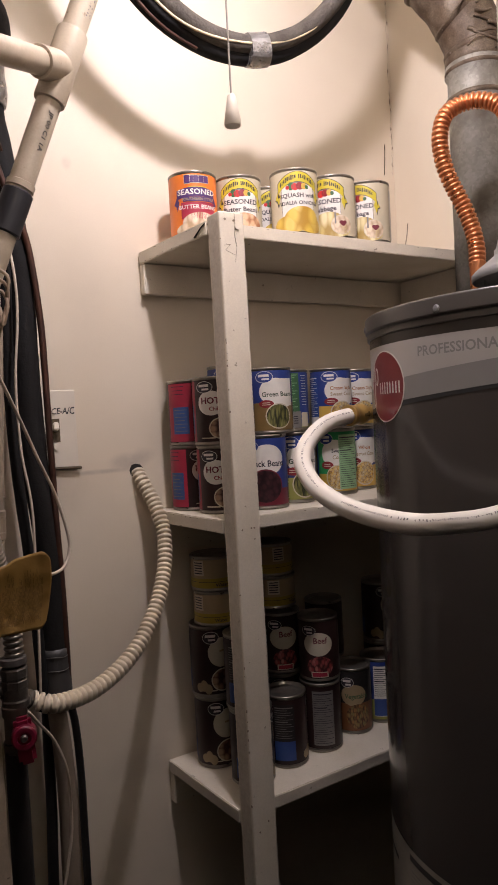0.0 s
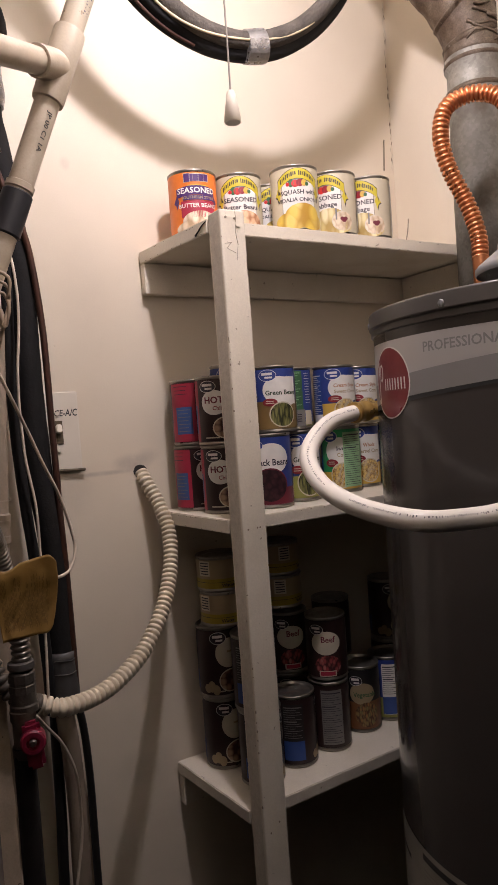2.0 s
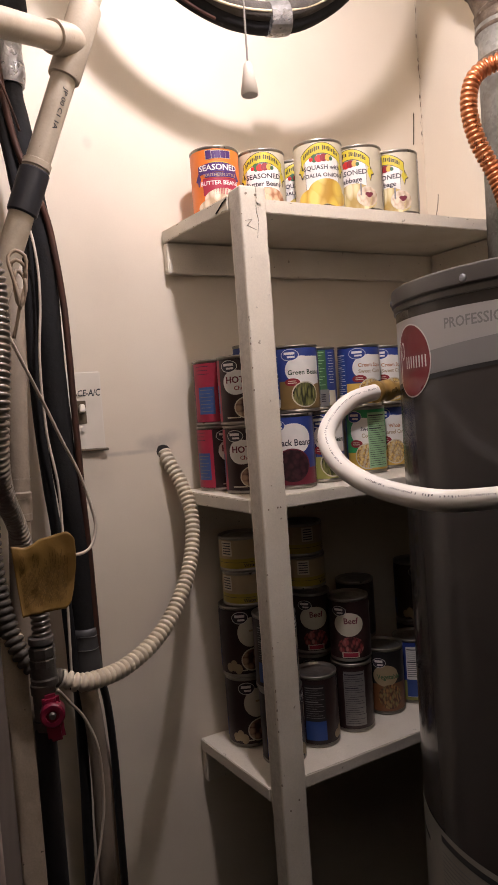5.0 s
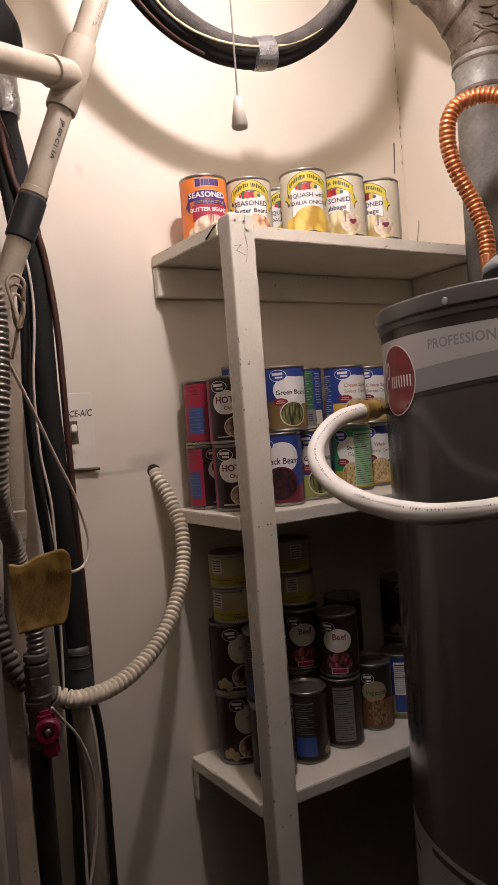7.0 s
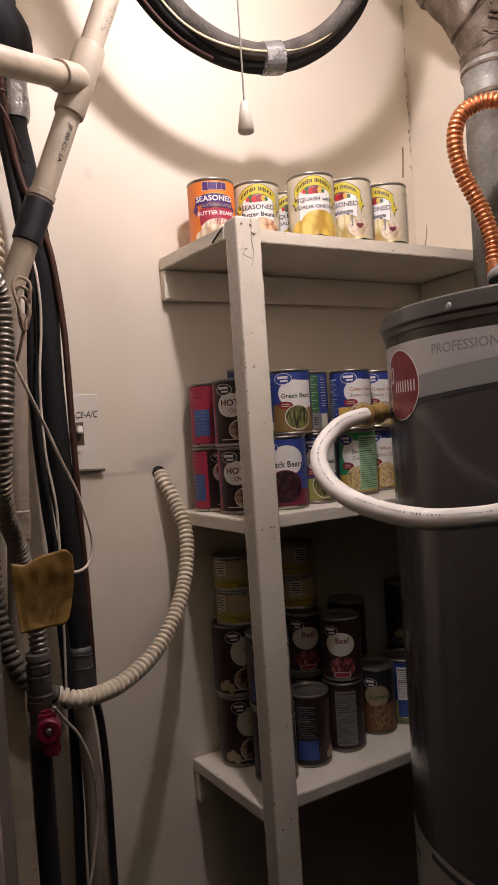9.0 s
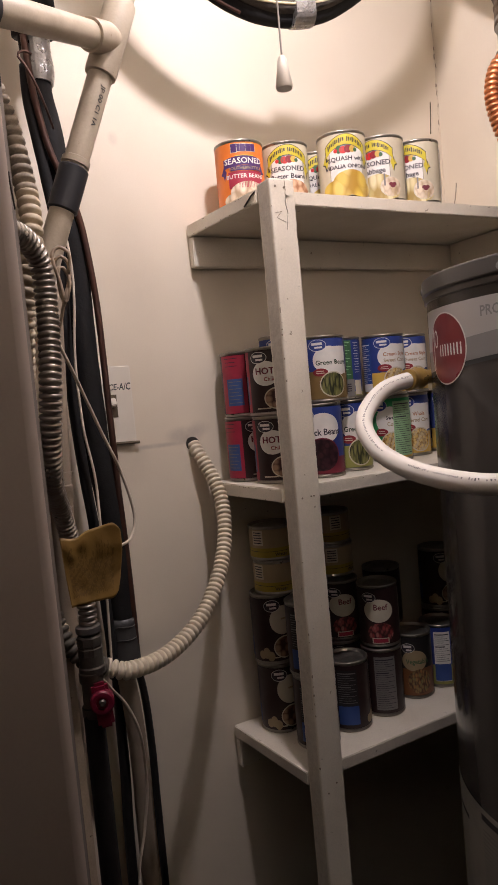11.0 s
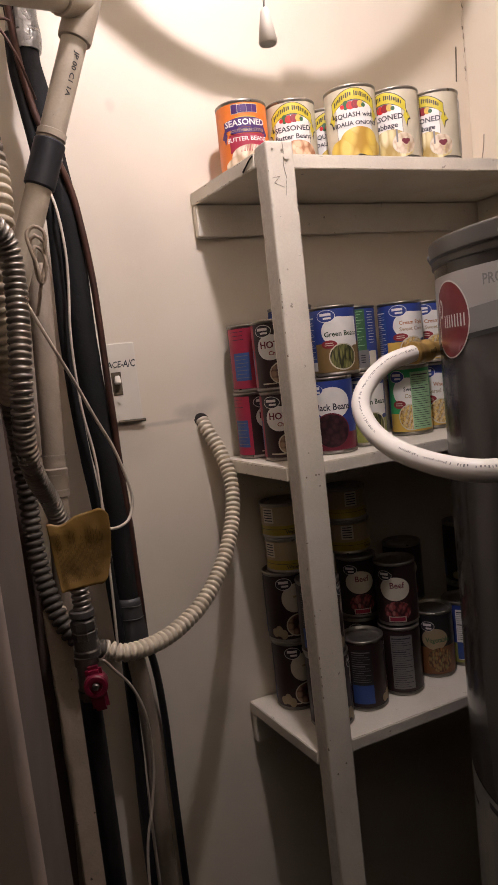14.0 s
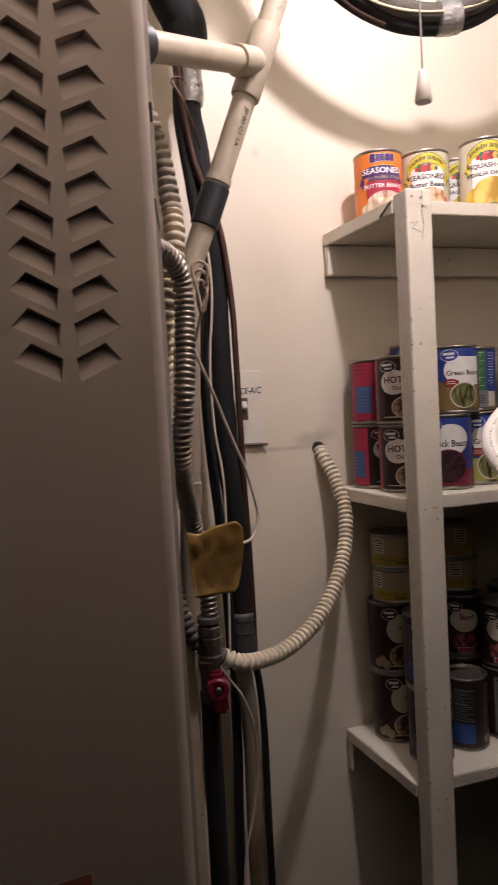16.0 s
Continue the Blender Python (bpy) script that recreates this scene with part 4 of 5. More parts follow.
# ---- water heater ----
HX, HY, HR, HZ = 0.370, -0.546, 0.249, 1.530
heater = thing("water_heater", "tall dark grey gas water heater with silver name band", "water heater", (HX, HY, 0))
part("jacket", lathe_bm([(HR - 0.012, 0.02), (HR - 0.004, 0.025), (HR - 0.003, 0.10), (HR - 0.003, 1.478), (HR - 0.003, 1.500)], 96, cap_top=False), M_JACKET, heater)
part("top_cap", lathe_bm([(HR - 0.003, 1.4988), (HR - 0.0003, 1.4992), (HR, 1.5000), (HR, 1.5006), (HR, 1.5054), (HR, 1.5062), (HR - 0.0026, 1.5068), (HR - 0.0026, 1.5088), (HR + 0.0020, 1.5094), (HR + 0.0024, 1.5100), (HR + 0.0024, 1.5112), (HR + 0.0024, HZ - 0.0034), (HR + 0.0023, HZ - 0.0022), (HR + 0.0016, HZ - 0.0008), (HR + 0.0004, HZ), (HR - 0.0022, HZ + 0.0001), (HR - 0.03, HZ - 0.001), (0.05, HZ - 0.004)], 96, cap_bot=False), M_CAP, heater)
part("base_ring", lathe_bm([(HR - 0.02, 0.0), (HR - 0.02, 0.022)], 64), M_DARKGAP, heater)


def on_heater(azimuth, z, r=0.0):
    """A pose on the jacket: x to the right as one looks at it, y up, z outwards; azimuth 0 looks to -y, positive to +x."""
    a = radians(azimuth)
    out = Vector((math.sin(a), -math.cos(a), 0))
    side = Vector((math.cos(a), math.sin(a), 0))
    m = Matrix((side, (0, 0, 1), out)).transposed().to_4x4()
    return Matrix.Translation(out * (HR - 0.003 + r) + Vector((0, 0, z))) @ m


def jacket_print(name, items, label=""):
    """Flat shapes bent round the jacket: (vertices, faces, azimuth, z, lift, material)."""
    verts, faces, fm, mats = [], [], [], []
    for (v, f), az, z, lift, m in items:
        if m not in mats:
            mats.append(m)
        b, r = len(verts), HR - 0.003 + lift
        for x, y, _ in v:
            a = radians(az) + x / HR
            verts.append((r * math.sin(a), -r * math.cos(a), z + y))
        faces += [tuple(b + i for i in q) for q in f]
        fm += [mats.index(m)] * len(f)
    ob = mesh_object(name, verts, faces, mats, heater, False, fm)
    if label:
        ob["label"] = label
    return ob


def slanted(w, h, left, right, thick=0.0, n=120):
    """A band whose lower edge falls by left and right at its ends; with thick, the stripe along that edge alone."""
    v = []
    for i in range(n + 1):
        u = i / n
        low = -h / 2 + left * (1 - u) + right * u
        v += [(w * (u - 0.5), low, 0), (w * (u - 0.5), low + thick if thick else h / 2, 0)]
    return v, [(2 * i, 2 * i + 2, 2 * i + 3, 2 * i + 1) for i in range(n)]


jacket_print("name_band", [(slanted(0.279, 0.070, -0.014, 0.010), -96, 1.4510, 0.0006, M_SILVER)], "silver name band")
jacket_print("stripe", [(slanted(0.279, 0.070, -0.014, 0.010, 0.028), -96, 1.4510, 0.0008, M_GREYBAND)], "darker grey stripe of the name band")
jacket_print("lower_line", [(slanted(0.280, 0.070, -0.0215, 0.0060, 0.0085), -96, 1.4510, 0.0005, M_INK)], "black line under the name band")
jacket_print("lettering", [(letters("PROFESSIONAL", 0.0168), -79.5, 1.4690, 0.00066, M_GREYTXT)], "grey letters")
badge_az = -110.5
jacket_print("badge", [(flat_oval(0.103, 0.0935), badge_az, 1.432, 0.0011, M_WHITE), (flat_oval(0.099, 0.090), badge_az, 1.432, 0.0013, M_BADGE),
              (flat_rect(0.0030, 0.056), badge_az - 8.6, 1.434, 0.0015, M_WHITE), (flat_oval(0.013, 0.024), badge_az - 6.2, 1.446, 0.0015, M_WHITE), (flat_oval(0.008, 0.018), badge_az - 6.2, 1.446, 0.0017, M_BADGE)]
              + [(flat_rect(0.0030, 0.015), badge_az - 3.0 + 1.75 * k, 1.430, 0.0015, M_WHITE) for k in range(8)], "dark red oval badge with pale rim")
warn = [(flat_rect(0.285, 0.42), -103, 0.608, 0.0006, M_SHEET), (flat_rect(0.148, 0.009), -91, 0.8055, 0.0009, M_INK), (flat_rect(0.05, 0.007), -124, 0.776, 0.0009, M_INK)]
rl = random.Random(5)
for c in range(2):
    for k in range(26):
        w = 0.068 * rl.uniform(0.75, 1.0)
        warn.append((flat_rect(w, 0.0018), -100 + c * 18 - (0.068 - w) * 100, 0.788 - k * 0.0062, 0.0009, M_GREYTXT))
jacket_print("warning_label", warn, "white printed warning sheet")
jacket_print("energy_label", [(flat_rect(0.17, 0.30), -48, 0.660, 0.0006, M_YELLOW), (letters("EnergyGuide", 0.026), -49, 0.790, 0.0009, M_INK), (flat_rect(0.16, 0.003), -48, 0.806, 0.0009, M_INK), (flat_rect(0.15, 0.003), -48, 0.772, 0.0009, M_INK)], "yellow energy label with black letters")
for k in range(8):
    m = on_heater(-84.4 + 45 * k, 1.5155, 0.004)
    part("screw", lathe_bm([(0.0048, 0.0), (0.0048, 0.0012), (0.0036, 0.0030), (0.0, 0.0036)], 12, m, cap_top=False), M_ALU, heater)
part("draft_hood", lathe_bm([(r, HZ + 0.009 + z) for r, z in ((0.099, 0.034), (0.1005, 0.036), (0.1005, 0.043), (0.097, 0.047), (0.072, 0.066), (0.069, 0.069), (0.069, 0.076), (0.066, 0.079), (0.064, 0.090), (0.061, 0.094), (0.056, 0.094))], 48, cap_bot=False), M_ALU, heater, "bright aluminium draft hood")
for k in range(4):
    a = radians(20 + 90 * k)
    part("hood_leg", box((-0.007, 0.0, HZ - 0.004), (0.007, 0.0012, HZ + 0.052)), M_ALU, heater).matrix_basis = pose(0.088 * math.sin(a), -0.088 * math.cos(a), 0, 0, 0, 20 + 90 * k)
part("flue_collar", lathe_bm([(0.045, HZ - 0.004), (0.045, HZ + 0.012), (0.04, HZ + 0.012)], 32, cap_bot=False), M_DARKGAP, heater)

flue = thing("flue_pipe", "dull galvanized round flue pipe over the draft hood", "pipe", (HX, HY, HZ + 0.097))
part("pipe", lathe_bm([(0.053, 0.0), (0.054, 0.004), (0.053, 0.01), (0.053, 0.44), (0.0545, 0.444), (0.0545, 0.46), (0.053, 0.464), (0.053, 0.81)], 40), M_FLUE, flue)

# ---- rear vent pipe with taped elbow ----
RX, RY = 0.545, -0.300
vent = thing("vent_pipe", "old galvanized vent pipe with taped elbow behind the heater", "pipe", (RX, RY, 0.0))
part("pipe", lathe_bm([(0.050, 1.30), (0.050, 1.925), (0.0525, 1.93), (0.0525, 1.945), (0.050, 1.95), (0.050, 1.985), (0.0535, 1.99), (0.0535, 2.005), (0.050, 2.01)], 40), M_GALV, vent)
tube("elbow", [(0, 0, 2.0), (-0.002, 0.002, 2.05), (-0.026, 0.018, 2.115), (-0.075, 0.050, 2.185), (-0.130, 0.086, 2.270), (-0.185, 0.122, 2.352), (-0.235, 0.150, 2.436)], 0.0525, M_GALVD, vent, n=28, step=0.012, wob=0.06)
for c, d in (((0.0, 0.0, 2.035), (-0.2, 0.1, 1.0)), ((-0.020, 0.013, 2.098), (-0.75, 0.45, 1.0)), ((-0.062, 0.041, 2.166), (-0.62, 0.40, 1.0))):
    c, d = Vector(c), Vector(d).normalized()
    part("gore_seam", lathe_bm([(0.0525, -0.006), (0.0550, -0.003), (0.0555, 0.003), (0.0525, 0.006)], 36, along(c, c + d), cap_top=False, cap_bot=False), M_GALVD, vent)
rt = random.Random(21)
for k in range(16):
    z, q = 2.015 + k * 0.008, 0.0535 + rt.uniform(0.0005, 0.003)
    a0, w = rt.uniform(-2.7, -1.4), rt.uniform(0.5, 1.2)
    lift = rt.uniform(-0.03, 0.045)
    off = max(0.0, z - 2.05)
    tube("tape_fold", [(q * math.cos(a0 + w * u) - off * 0.9, q * math.sin(a0 + w * u) + off * 0.5, z + lift * u + rt.uniform(-0.004, 0.004)) for u in (0, 0.33, 0.66, 1)], rt.uniform(0.0012, 0.0032), M_GALVD, vent, n=6, step=0.006, wob=0.4)
for z in (1.945, 1.995):
    part("bead", lathe_bm([(0.050, z - 0.006), (0.0545, z - 0.003), (0.0545, z + 0.003), (0.050, z + 0.006)], 40, cap_top=False, cap_bot=False), M_GALVD, vent)

# ---- copper connector on the heater ----
cop = thing("copper_connector", "corrugated copper water connector arching over the heater", "pipe", (0, 0, 0))
CPTS = [(0.386, -0.416, 1.528), (0.386, -0.415, 1.60), (0.393, -0.408, 1.655), (0.387, -0.396, 1.705), (0.367, -0.380, 1.765), (0.360, -0.374, 1.815), (0.369, -0.378, 1.855), (0.390, -0.394, 1.872), (0.408, -0.420, 1.870), (0.420, -0.446, 1.850), (0.424, -0.462, 1.80)]
tube("corrugated_tube", [(0.3868, -0.4145, 1.615)] + CPTS[2:], 0.0132, M_COPPER, cop, n=18, ridge=0.0036, pitch=0.0078)
rod("cuff", CPTS[0], (0.3868, -0.4145, 1.622), 0.0122, M_COPPER, cop, n=20)

# ---- white tube looped across the heater ----
pex = thing("water_tube", "white plastic water tube looping round the heater front", "pipe", (0, 0, 0))
HP = [(0.165, -0.378, 1.397), (0.143, -0.382, 1.396), (0.090, -0.395, 1.387), (0.049, -0.408, 1.366), (0.018, -0.434, 1.343), (0.003, -0.473, 1.318), (-0.006, -0.527, 1.301), (-0.007, -0.585, 1.291), (-0.0, -0.64, 1.287), (0.042, -0.652, 1.284), (0.075, -0.664, 1.285), (0.103, -0.677, 1.291), (0.123, -0.691, 1.302), (0.139, -0.701, 1.314), (0.16, -0.702, 1.324), (0.176, -0.69, 1.336)]
tube("tube", HP, 0.0112, M_PEX, pex, n=20, step=0.008)
for a, b in ((HP[0], (0.143, -0.382, 1.396)), (HP[-1], (0.16, -0.702, 1.324))):
    a, b = Vector(a), Vector(b)
    L = (b - a).length
    part("brass_fitting", lathe_bm([(0.010, -0.030), (0.010, -0.008), (0.0142, -0.007), (0.0152, -0.004), (0.0152, 0.003), (0.0140, 0.005), (0.0136, L * 0.7), (0.0150, L * 0.8), (0.0156, L * 0.8 + 0.003), (0.0150, L * 0.8 + 0.007), (0.0118, L * 0.8 + 0.008)], 20, along(a, b)), M_BRASS, pex, "brass push fitting")
pp = spline(HP, 0.0025)
rl = random.Random(9)
ink_v, ink_f = [], []
for k in range(8, len(pp) - 6):
    if rl.random() < 0.16 or (k // 20) % 6 == 5:
        continue
    t = (pp[k + 1] - pp[k]).normalized()
    side = t.cross(Vector((0, 0, 1))).normalized()
    out = (CAM_AT - pp[k])
    out = (out - t * out.dot(t)).normalized()
    out = (out + Vector((0, 0, 0.45 + 0.05 * math.sin(k * 1.7)))).normalized()
    out = (out - t * out.dot(t)).normalized()
    sd = t.cross(out)
    c = pp[k] + out * 0.01135
    b = len(ink_v)
    hw, hh = rl.uniform(0.0003, 0.0008), rl.uniform(0.0006, 0.0014)
    ink_v += [c - t * hw - sd * hh, c + t * hw - sd * hh, c + t * hw + sd * hh, c - t * hw + sd * hh]
    ink_f.append((b, b + 1, b + 2, b + 3))
tagged(mesh_object("print", ink_v, ink_f, M_FADEDINK, pex), kind="stuff")

# ---- coil of insulated line set hanging before the north wall ----
RC = Vector((0.098, -0.244, 2.193))
RA = Vector((0.992, -0.127, 0.0))
RV = Vector((-0.0345, -0.269, 0.9625))
RN = Vector((-0.122, -0.955, -0.271))
coil = thing("line_set_coil", "hanging coil of black insulated refrigerant line", "pipe", (0, 0, 0))
def on_ring(r, a, off=0.0):
    return RC + RA * (r * math.cos(a)) + RV * (r * math.sin(a)) + RN * off
def ring(R, off, n=30):
    return [on_ring(R, 2 * math.pi * i / n - 0.3, off) for i in range(n + 1)]
tube("outer_line", ring(0.2195, 0.0), 0.0170, M_FOAM, coil, n=18, wob=0.05)
tube("inner_line", ring(0.2065, 0.014), 0.0142, M_FOAMB, coil, n=18, wob=0.06)
def stray(i, n=40):
    a = 2 * math.pi * i / n - 0.3
    return on_ring(0.2145 + 0.0060 * math.sin(a * 2 + 0.6) + 0.003 * math.sin(a * 5), a, 0.0255 + 0.0015 * math.sin(a * 3))
tube("wire", [stray(i) for i in range(41)], 0.0021, M_YWIRE, coil, "thin yellowed wire", n=8)
tube("thin_line", [on_ring(0.250 - 0.0021 * i, math.pi * (0.85 + 0.07 * i), 0.010) for i in range(9)], 0.0028, M_OLDCOP, coil, "thin brown copper line", n=8)
tube("thin_line", [on_ring(0.259 - 0.0030 * i, math.pi * (0.80 + 0.07 * i), 0.004) for i in range(10)], 0.0050, M_FOAM, coil, n=10)
tube("tape_band", [on_ring(0.2140, -1.40 + 0.085 * k, 0.007) for k in (-0.9, -0.3, 0.3, 0.9)], 0.0262, M_TAPE, coil, "crinkled silver tape band", n=24, wob=0.10, step=0.005)

# ---- furnace ----
FC = Vector((-0.4466, -0.620, 0))
FT = radians(8)
FU, FO = Vector((math.cos(FT), math.sin(FT), 0)), Vector((math.sin(FT), -math.cos(FT), 0))
furnace = thing("furnace", "tall taupe-grey furnace cabinet with chevron louvres", "furnace", (0, 0, 0))


def prism(poly, z0, z1):
    bm = bmesh.new()
    lo = [bm.verts.new((x, y, z0)) for x, y in poly]
    hi = [bm.verts.new((x, y, z1)) for x, y in poly]
    n = len(poly)
    for i in range(n):
        bm.faces.new((lo[i], lo[(i + 1) % n], hi[(i + 1) % n], hi[i]))
    bm.faces.new(lo[::-1])
    bm.faces.new(hi)
    bmesh.ops.recalc_face_normals(bm, faces=bm.faces[:])
    return bm


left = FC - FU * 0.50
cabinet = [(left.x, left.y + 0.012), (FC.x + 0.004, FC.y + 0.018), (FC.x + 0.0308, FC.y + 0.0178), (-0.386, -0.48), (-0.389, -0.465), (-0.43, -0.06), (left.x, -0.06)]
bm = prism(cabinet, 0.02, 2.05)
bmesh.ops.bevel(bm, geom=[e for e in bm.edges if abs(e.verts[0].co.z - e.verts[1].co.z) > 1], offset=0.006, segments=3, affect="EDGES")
part("cabinet", smooth_by_angle(bm, 50), M_FURNSIDE, furnace, "steel casing in the door's taupe, darkened for shade")

part("rear_strip", box((-0.425, -0.180, 0.02), (-0.3380, -0.166, 1.58), 0.002, 1), M_STRIP, furnace, "dark brown upright strip beside the casing")

# door panel with pressed louvres
DEPTH = 0.0115
SLOT = [(0.0071, 0.0), (0.0397, 0.0155), (0.0270, 0.0288), (0.0048, 0.0173)]
PITCH, ROWS_N, V0, UC = 0.0254, 15, 1.4282, -0.0417
pv, pf = [], []


def P3(u, v, d=0.0):
    return FC + FU * u + Vector((0, 0, v)) - FO * d


def quad(pts):
    b = len(pv)
    pv.extend(pts)
    pf.append(tuple(range(b, b + len(pts))))


U0, U1, VB, VT = -0.50, 0.0219, 0.06, 2.04
top_v = V0 + PITCH * ROWS_N
cl, cr = UC - 0.046, UC + 0.046
VL = V0 - 0.004
quad([P3(U0, VB), P3(U1, VB), P3(U1, VL), P3(U0, VL)])
quad([P3(U0, top_v), P3(U1, top_v), P3(U1, VT), P3(U0, VT)])
quad([P3(U0, VL), P3(cl, VL), P3(cl, top_v), P3(U0, top_v)])
quad([P3(cr, VL), P3(U1, VL), P3(U1, top_v), P3(cr, top_v)])
for s in (1, -1):
    e = cr if s > 0 else cl
    for k in range(ROWS_N):
        v = V0 + PITCH * k
        q = [(UC + s * a, v + b) for a, b in SLOT]
        # cell round the slot follows its slant
        c = [(UC, v - 0.004), (e, v + 0.0113), (e, v + 0.0113 + PITCH), (UC, v - 0.004 + PITCH)]
        for i in range(4):
            j = (i + 1) % 4
            pts = [P3(*c[i]), P3(*c[j]), P3(*q[j]), P3(*q[i])]
            quad(pts if s > 0 else pts[::-1])
    quad([P3(UC, VL), P3(e, VL), P3(e, V0 + 0.0113)][::s])
panel = mesh_object("door_panel", pv, pf, M_FURN, furnace)
panel["label"] = "taupe-grey enamelled door panel"
for s in (1, -1):
    lv = [FU * (s * a) + Vector((0, 0, b)) for a, b in SLOT]
    deep = -FO * DEPTH
    verts = [lv[0], lv[1], lv[2], lv[3], lv[3] + deep, lv[2] + deep]
    faces = [(0, 1, 5, 4), (3, 4, 5, 2), (0, 4, 3), (1, 2, 5)]
    me = None
    for k in range(ROWS_N):
        if me is None:
            ob = mesh_object("louvre", verts, faces, M_FURN, panel)
            me = ob.data
        else:
            ob = new("louvre", me)
            ob.parent = panel
        ob.location = FC + FU * UC + Vector((0, 0, V0 + PITCH * k))
# rounded right edge of the door
ev, ef = [], []
for z in (0.06, 2.04):
    for k in range(7):
        a = radians(15 * k)
        p = FC + FU * (U1 + 0.0120 * math.sin(a)) - FO * (0.0120 * (1 - math.cos(a)))
        ev.append((p.x, p.y, z))
for k in range(6):
    ef.append((k, k + 1, 8 + k, 7 + k))
mesh_object("door_edge", ev, ef, M_FURN, panel, True)
jl = FC - FU * 0.051 + FO * 0.0008
def door_label(name, lift, inset, mat, label):
    q = jl + FO * lift
    corners = ((-0.126 + inset, 0.93 + inset), (-inset, 0.93 + inset), (-inset, 1.058 - inset), (-0.126 + inset, 1.059 - inset))
    mesh_object(name, [q + FU * a + Vector((0, 0, b)) for a, b in corners], [(0, 1, 2, 3)], mat, furnace)["label"] = label
door_label("rating_label", 0.0, 0.0, M_RAW, "pale border of the rating label")
door_label("rating_label", 0.0004, 0.0013, M_ORANGE_LBL, "orange rating label")
def on_side(y, z):
    return (-0.4158 + (y + 0.602) * 0.2443 + 0.0004, y, z)
tube("knockout", [on_side(-0.580, 1.632), on_side(-0.582, 1.612), on_side(-0.578, 1.590)], 0.0009, M_DARKGAP, furnace, n=5, step=0.004)
tube("knockout", [on_side(-0.562, 1.583), on_side(-0.545, 1.576), on_side(-0.510, 1.570)], 0.0009, M_DARKGAP, furnace, n=5, step=0.004)
tube("screw_slot", [on_side(-0.560, 1.664), on_side(-0.557, 1.658), on_side(-0.556, 1.650)], 0.0022, M_DARKGAP, furnace, n=6, step=0.003)

# ---- drain pipe with tee ----
drain = thing("drain_pipe", "cream plastic drain pipe with tee and black coupling", "pipe", (0, 0, 0))
TEE = Vector((-0.221, -0.317, 1.829))
UPV = (Vector((-0.194, -0.322, 1.906)) - Vector((-0.239, -0.313, 1.787))).normalized()
rod("pipe", TEE - UPV * 0.352, TEE + UPV * 0.50, 0.0147, M_PVC, drain, n=28)
part("tee_body", lathe_bm([(0.0149, -0.046), (0.0182, -0.045), (0.0188, -0.042), (0.0188, 0.042), (0.0182, 0.045), (0.0149, 0.046)], 28, along(TEE, TEE + UPV), cap_top=False, cap_bot=False), M_PVC, drain, "cream tee fitting")
GASK = Vector((-0.392, -0.462, 1.762))
ARM = (GASK - TEE).normalized()
part("collar", lathe_bm([(0.0149, -0.158), (0.0166, -0.157), (0.0166, -0.150), (0.0149, -0.149)], 28, along(TEE, TEE + UPV), cap_top=False, cap_bot=False), M_PVC, drain)
part("tee_branch", lathe_bm([(0.0182, 0.0), (0.0182, 0.046), (0.0178, 0.0475), (0.0149, 0.048)], 28, along(TEE, GASK), cap_bot=False), M_PVC, drain)
rod("side_pipe", TEE + ARM * 0.04, GASK, 0.0147, M_PVC, drain, n=28)
rod("gasket", GASK - ARM * 0.006, GASK + ARM * 0.03, 0.0200, M_RUBBER, drain, "black rubber gasket", n=28, bevel=0.002)
rod("coupling", TEE - UPV * 0.214, TEE - UPV * 0.160, 0.0176, M_RUBBER, drain, "black rubber coupling", n=28, bevel=0.002)
# printed code on the pipe
out = (CAM_AT - TEE)
out = (out - UPV * out.dot(UPV)).normalized()
sd = UPV.cross(out)
v, f = letters("JP 00 C1 1A", 0.0099, 0.0022)
v2 = []
for x, y, _ in v:
    a = 0.75 * y / 0.0147 + 0.45
    v2.append(TEE - UPV * (0.086 + x) + (out * math.cos(a) + sd * math.sin(a)) * 0.0151)
mesh_object("printed_code", v2, f, M_INK, drain)

bv, bf = [], []
rp = random.Random(9)
d0 = 0.062
for k in range(13):
    d0 += 0.0030 + rp.uniform(0, 0.0022)
    dl = rp.uniform(0.0006, 0.0024)
    for a0, a1 in ((0.52, 0.52 + rp.uniform(0.05, 0.20)), (0.82 + rp.uniform(0, 0.06), 0.90 + rp.uniform(0, 0.10))):
        if rp.random() < 0.35:
            continue
        b = len(bv)
        for dd, aa in ((d0, a0), (d0 + dl, a0), (d0 + dl, a1), (d0, a1)):
            bv.append(TEE + UPV * dd + (out * math.cos(aa) + sd * math.sin(aa)) * 0.0151)
        bf.append((b, b + 1, b + 2, b + 3))
mesh_object("faded_print", bv, bf, M_BLUEINK, drain)

# ---- insulated refrigerant lines on the wall ----
line = thing("insulated_line", "black foam insulated refrigerant line with taped joints", "pipe", (0, 0, 0))
FP = [(-0.258, -0.085, 2.20), (-0.256, -0.085, 1.98), (-0.253, -0.085, 1.90), (-0.2525, -0.085, 1.858), (-0.247, -0.085, 1.826), (-0.243, -0.085, 1.793), (-0.237, -0.085, 1.740), (-0.2265, -0.085, 1.632), (-0.2265, -0.085, 1.489), (-0.222, -0.085, 1.335), (-0.2145, -0.085, 1.26), (-0.209, -0.085, 1.17), (-0.211, -0.085, 1.07), (-0.211, -0.085, 0.985)]
tube("foam", FP, 0.0195, M_FOAM, line, n=20, wob=0.05)
tube("tape", [(-0.251, -0.086, 1.965), (-0.2515, -0.086, 1.90), (-0.252, -0.086, 1.872)], 0.0210, M_TAPE, line, "crinkled silver tape", n=28, wob=0.20, step=0.003)
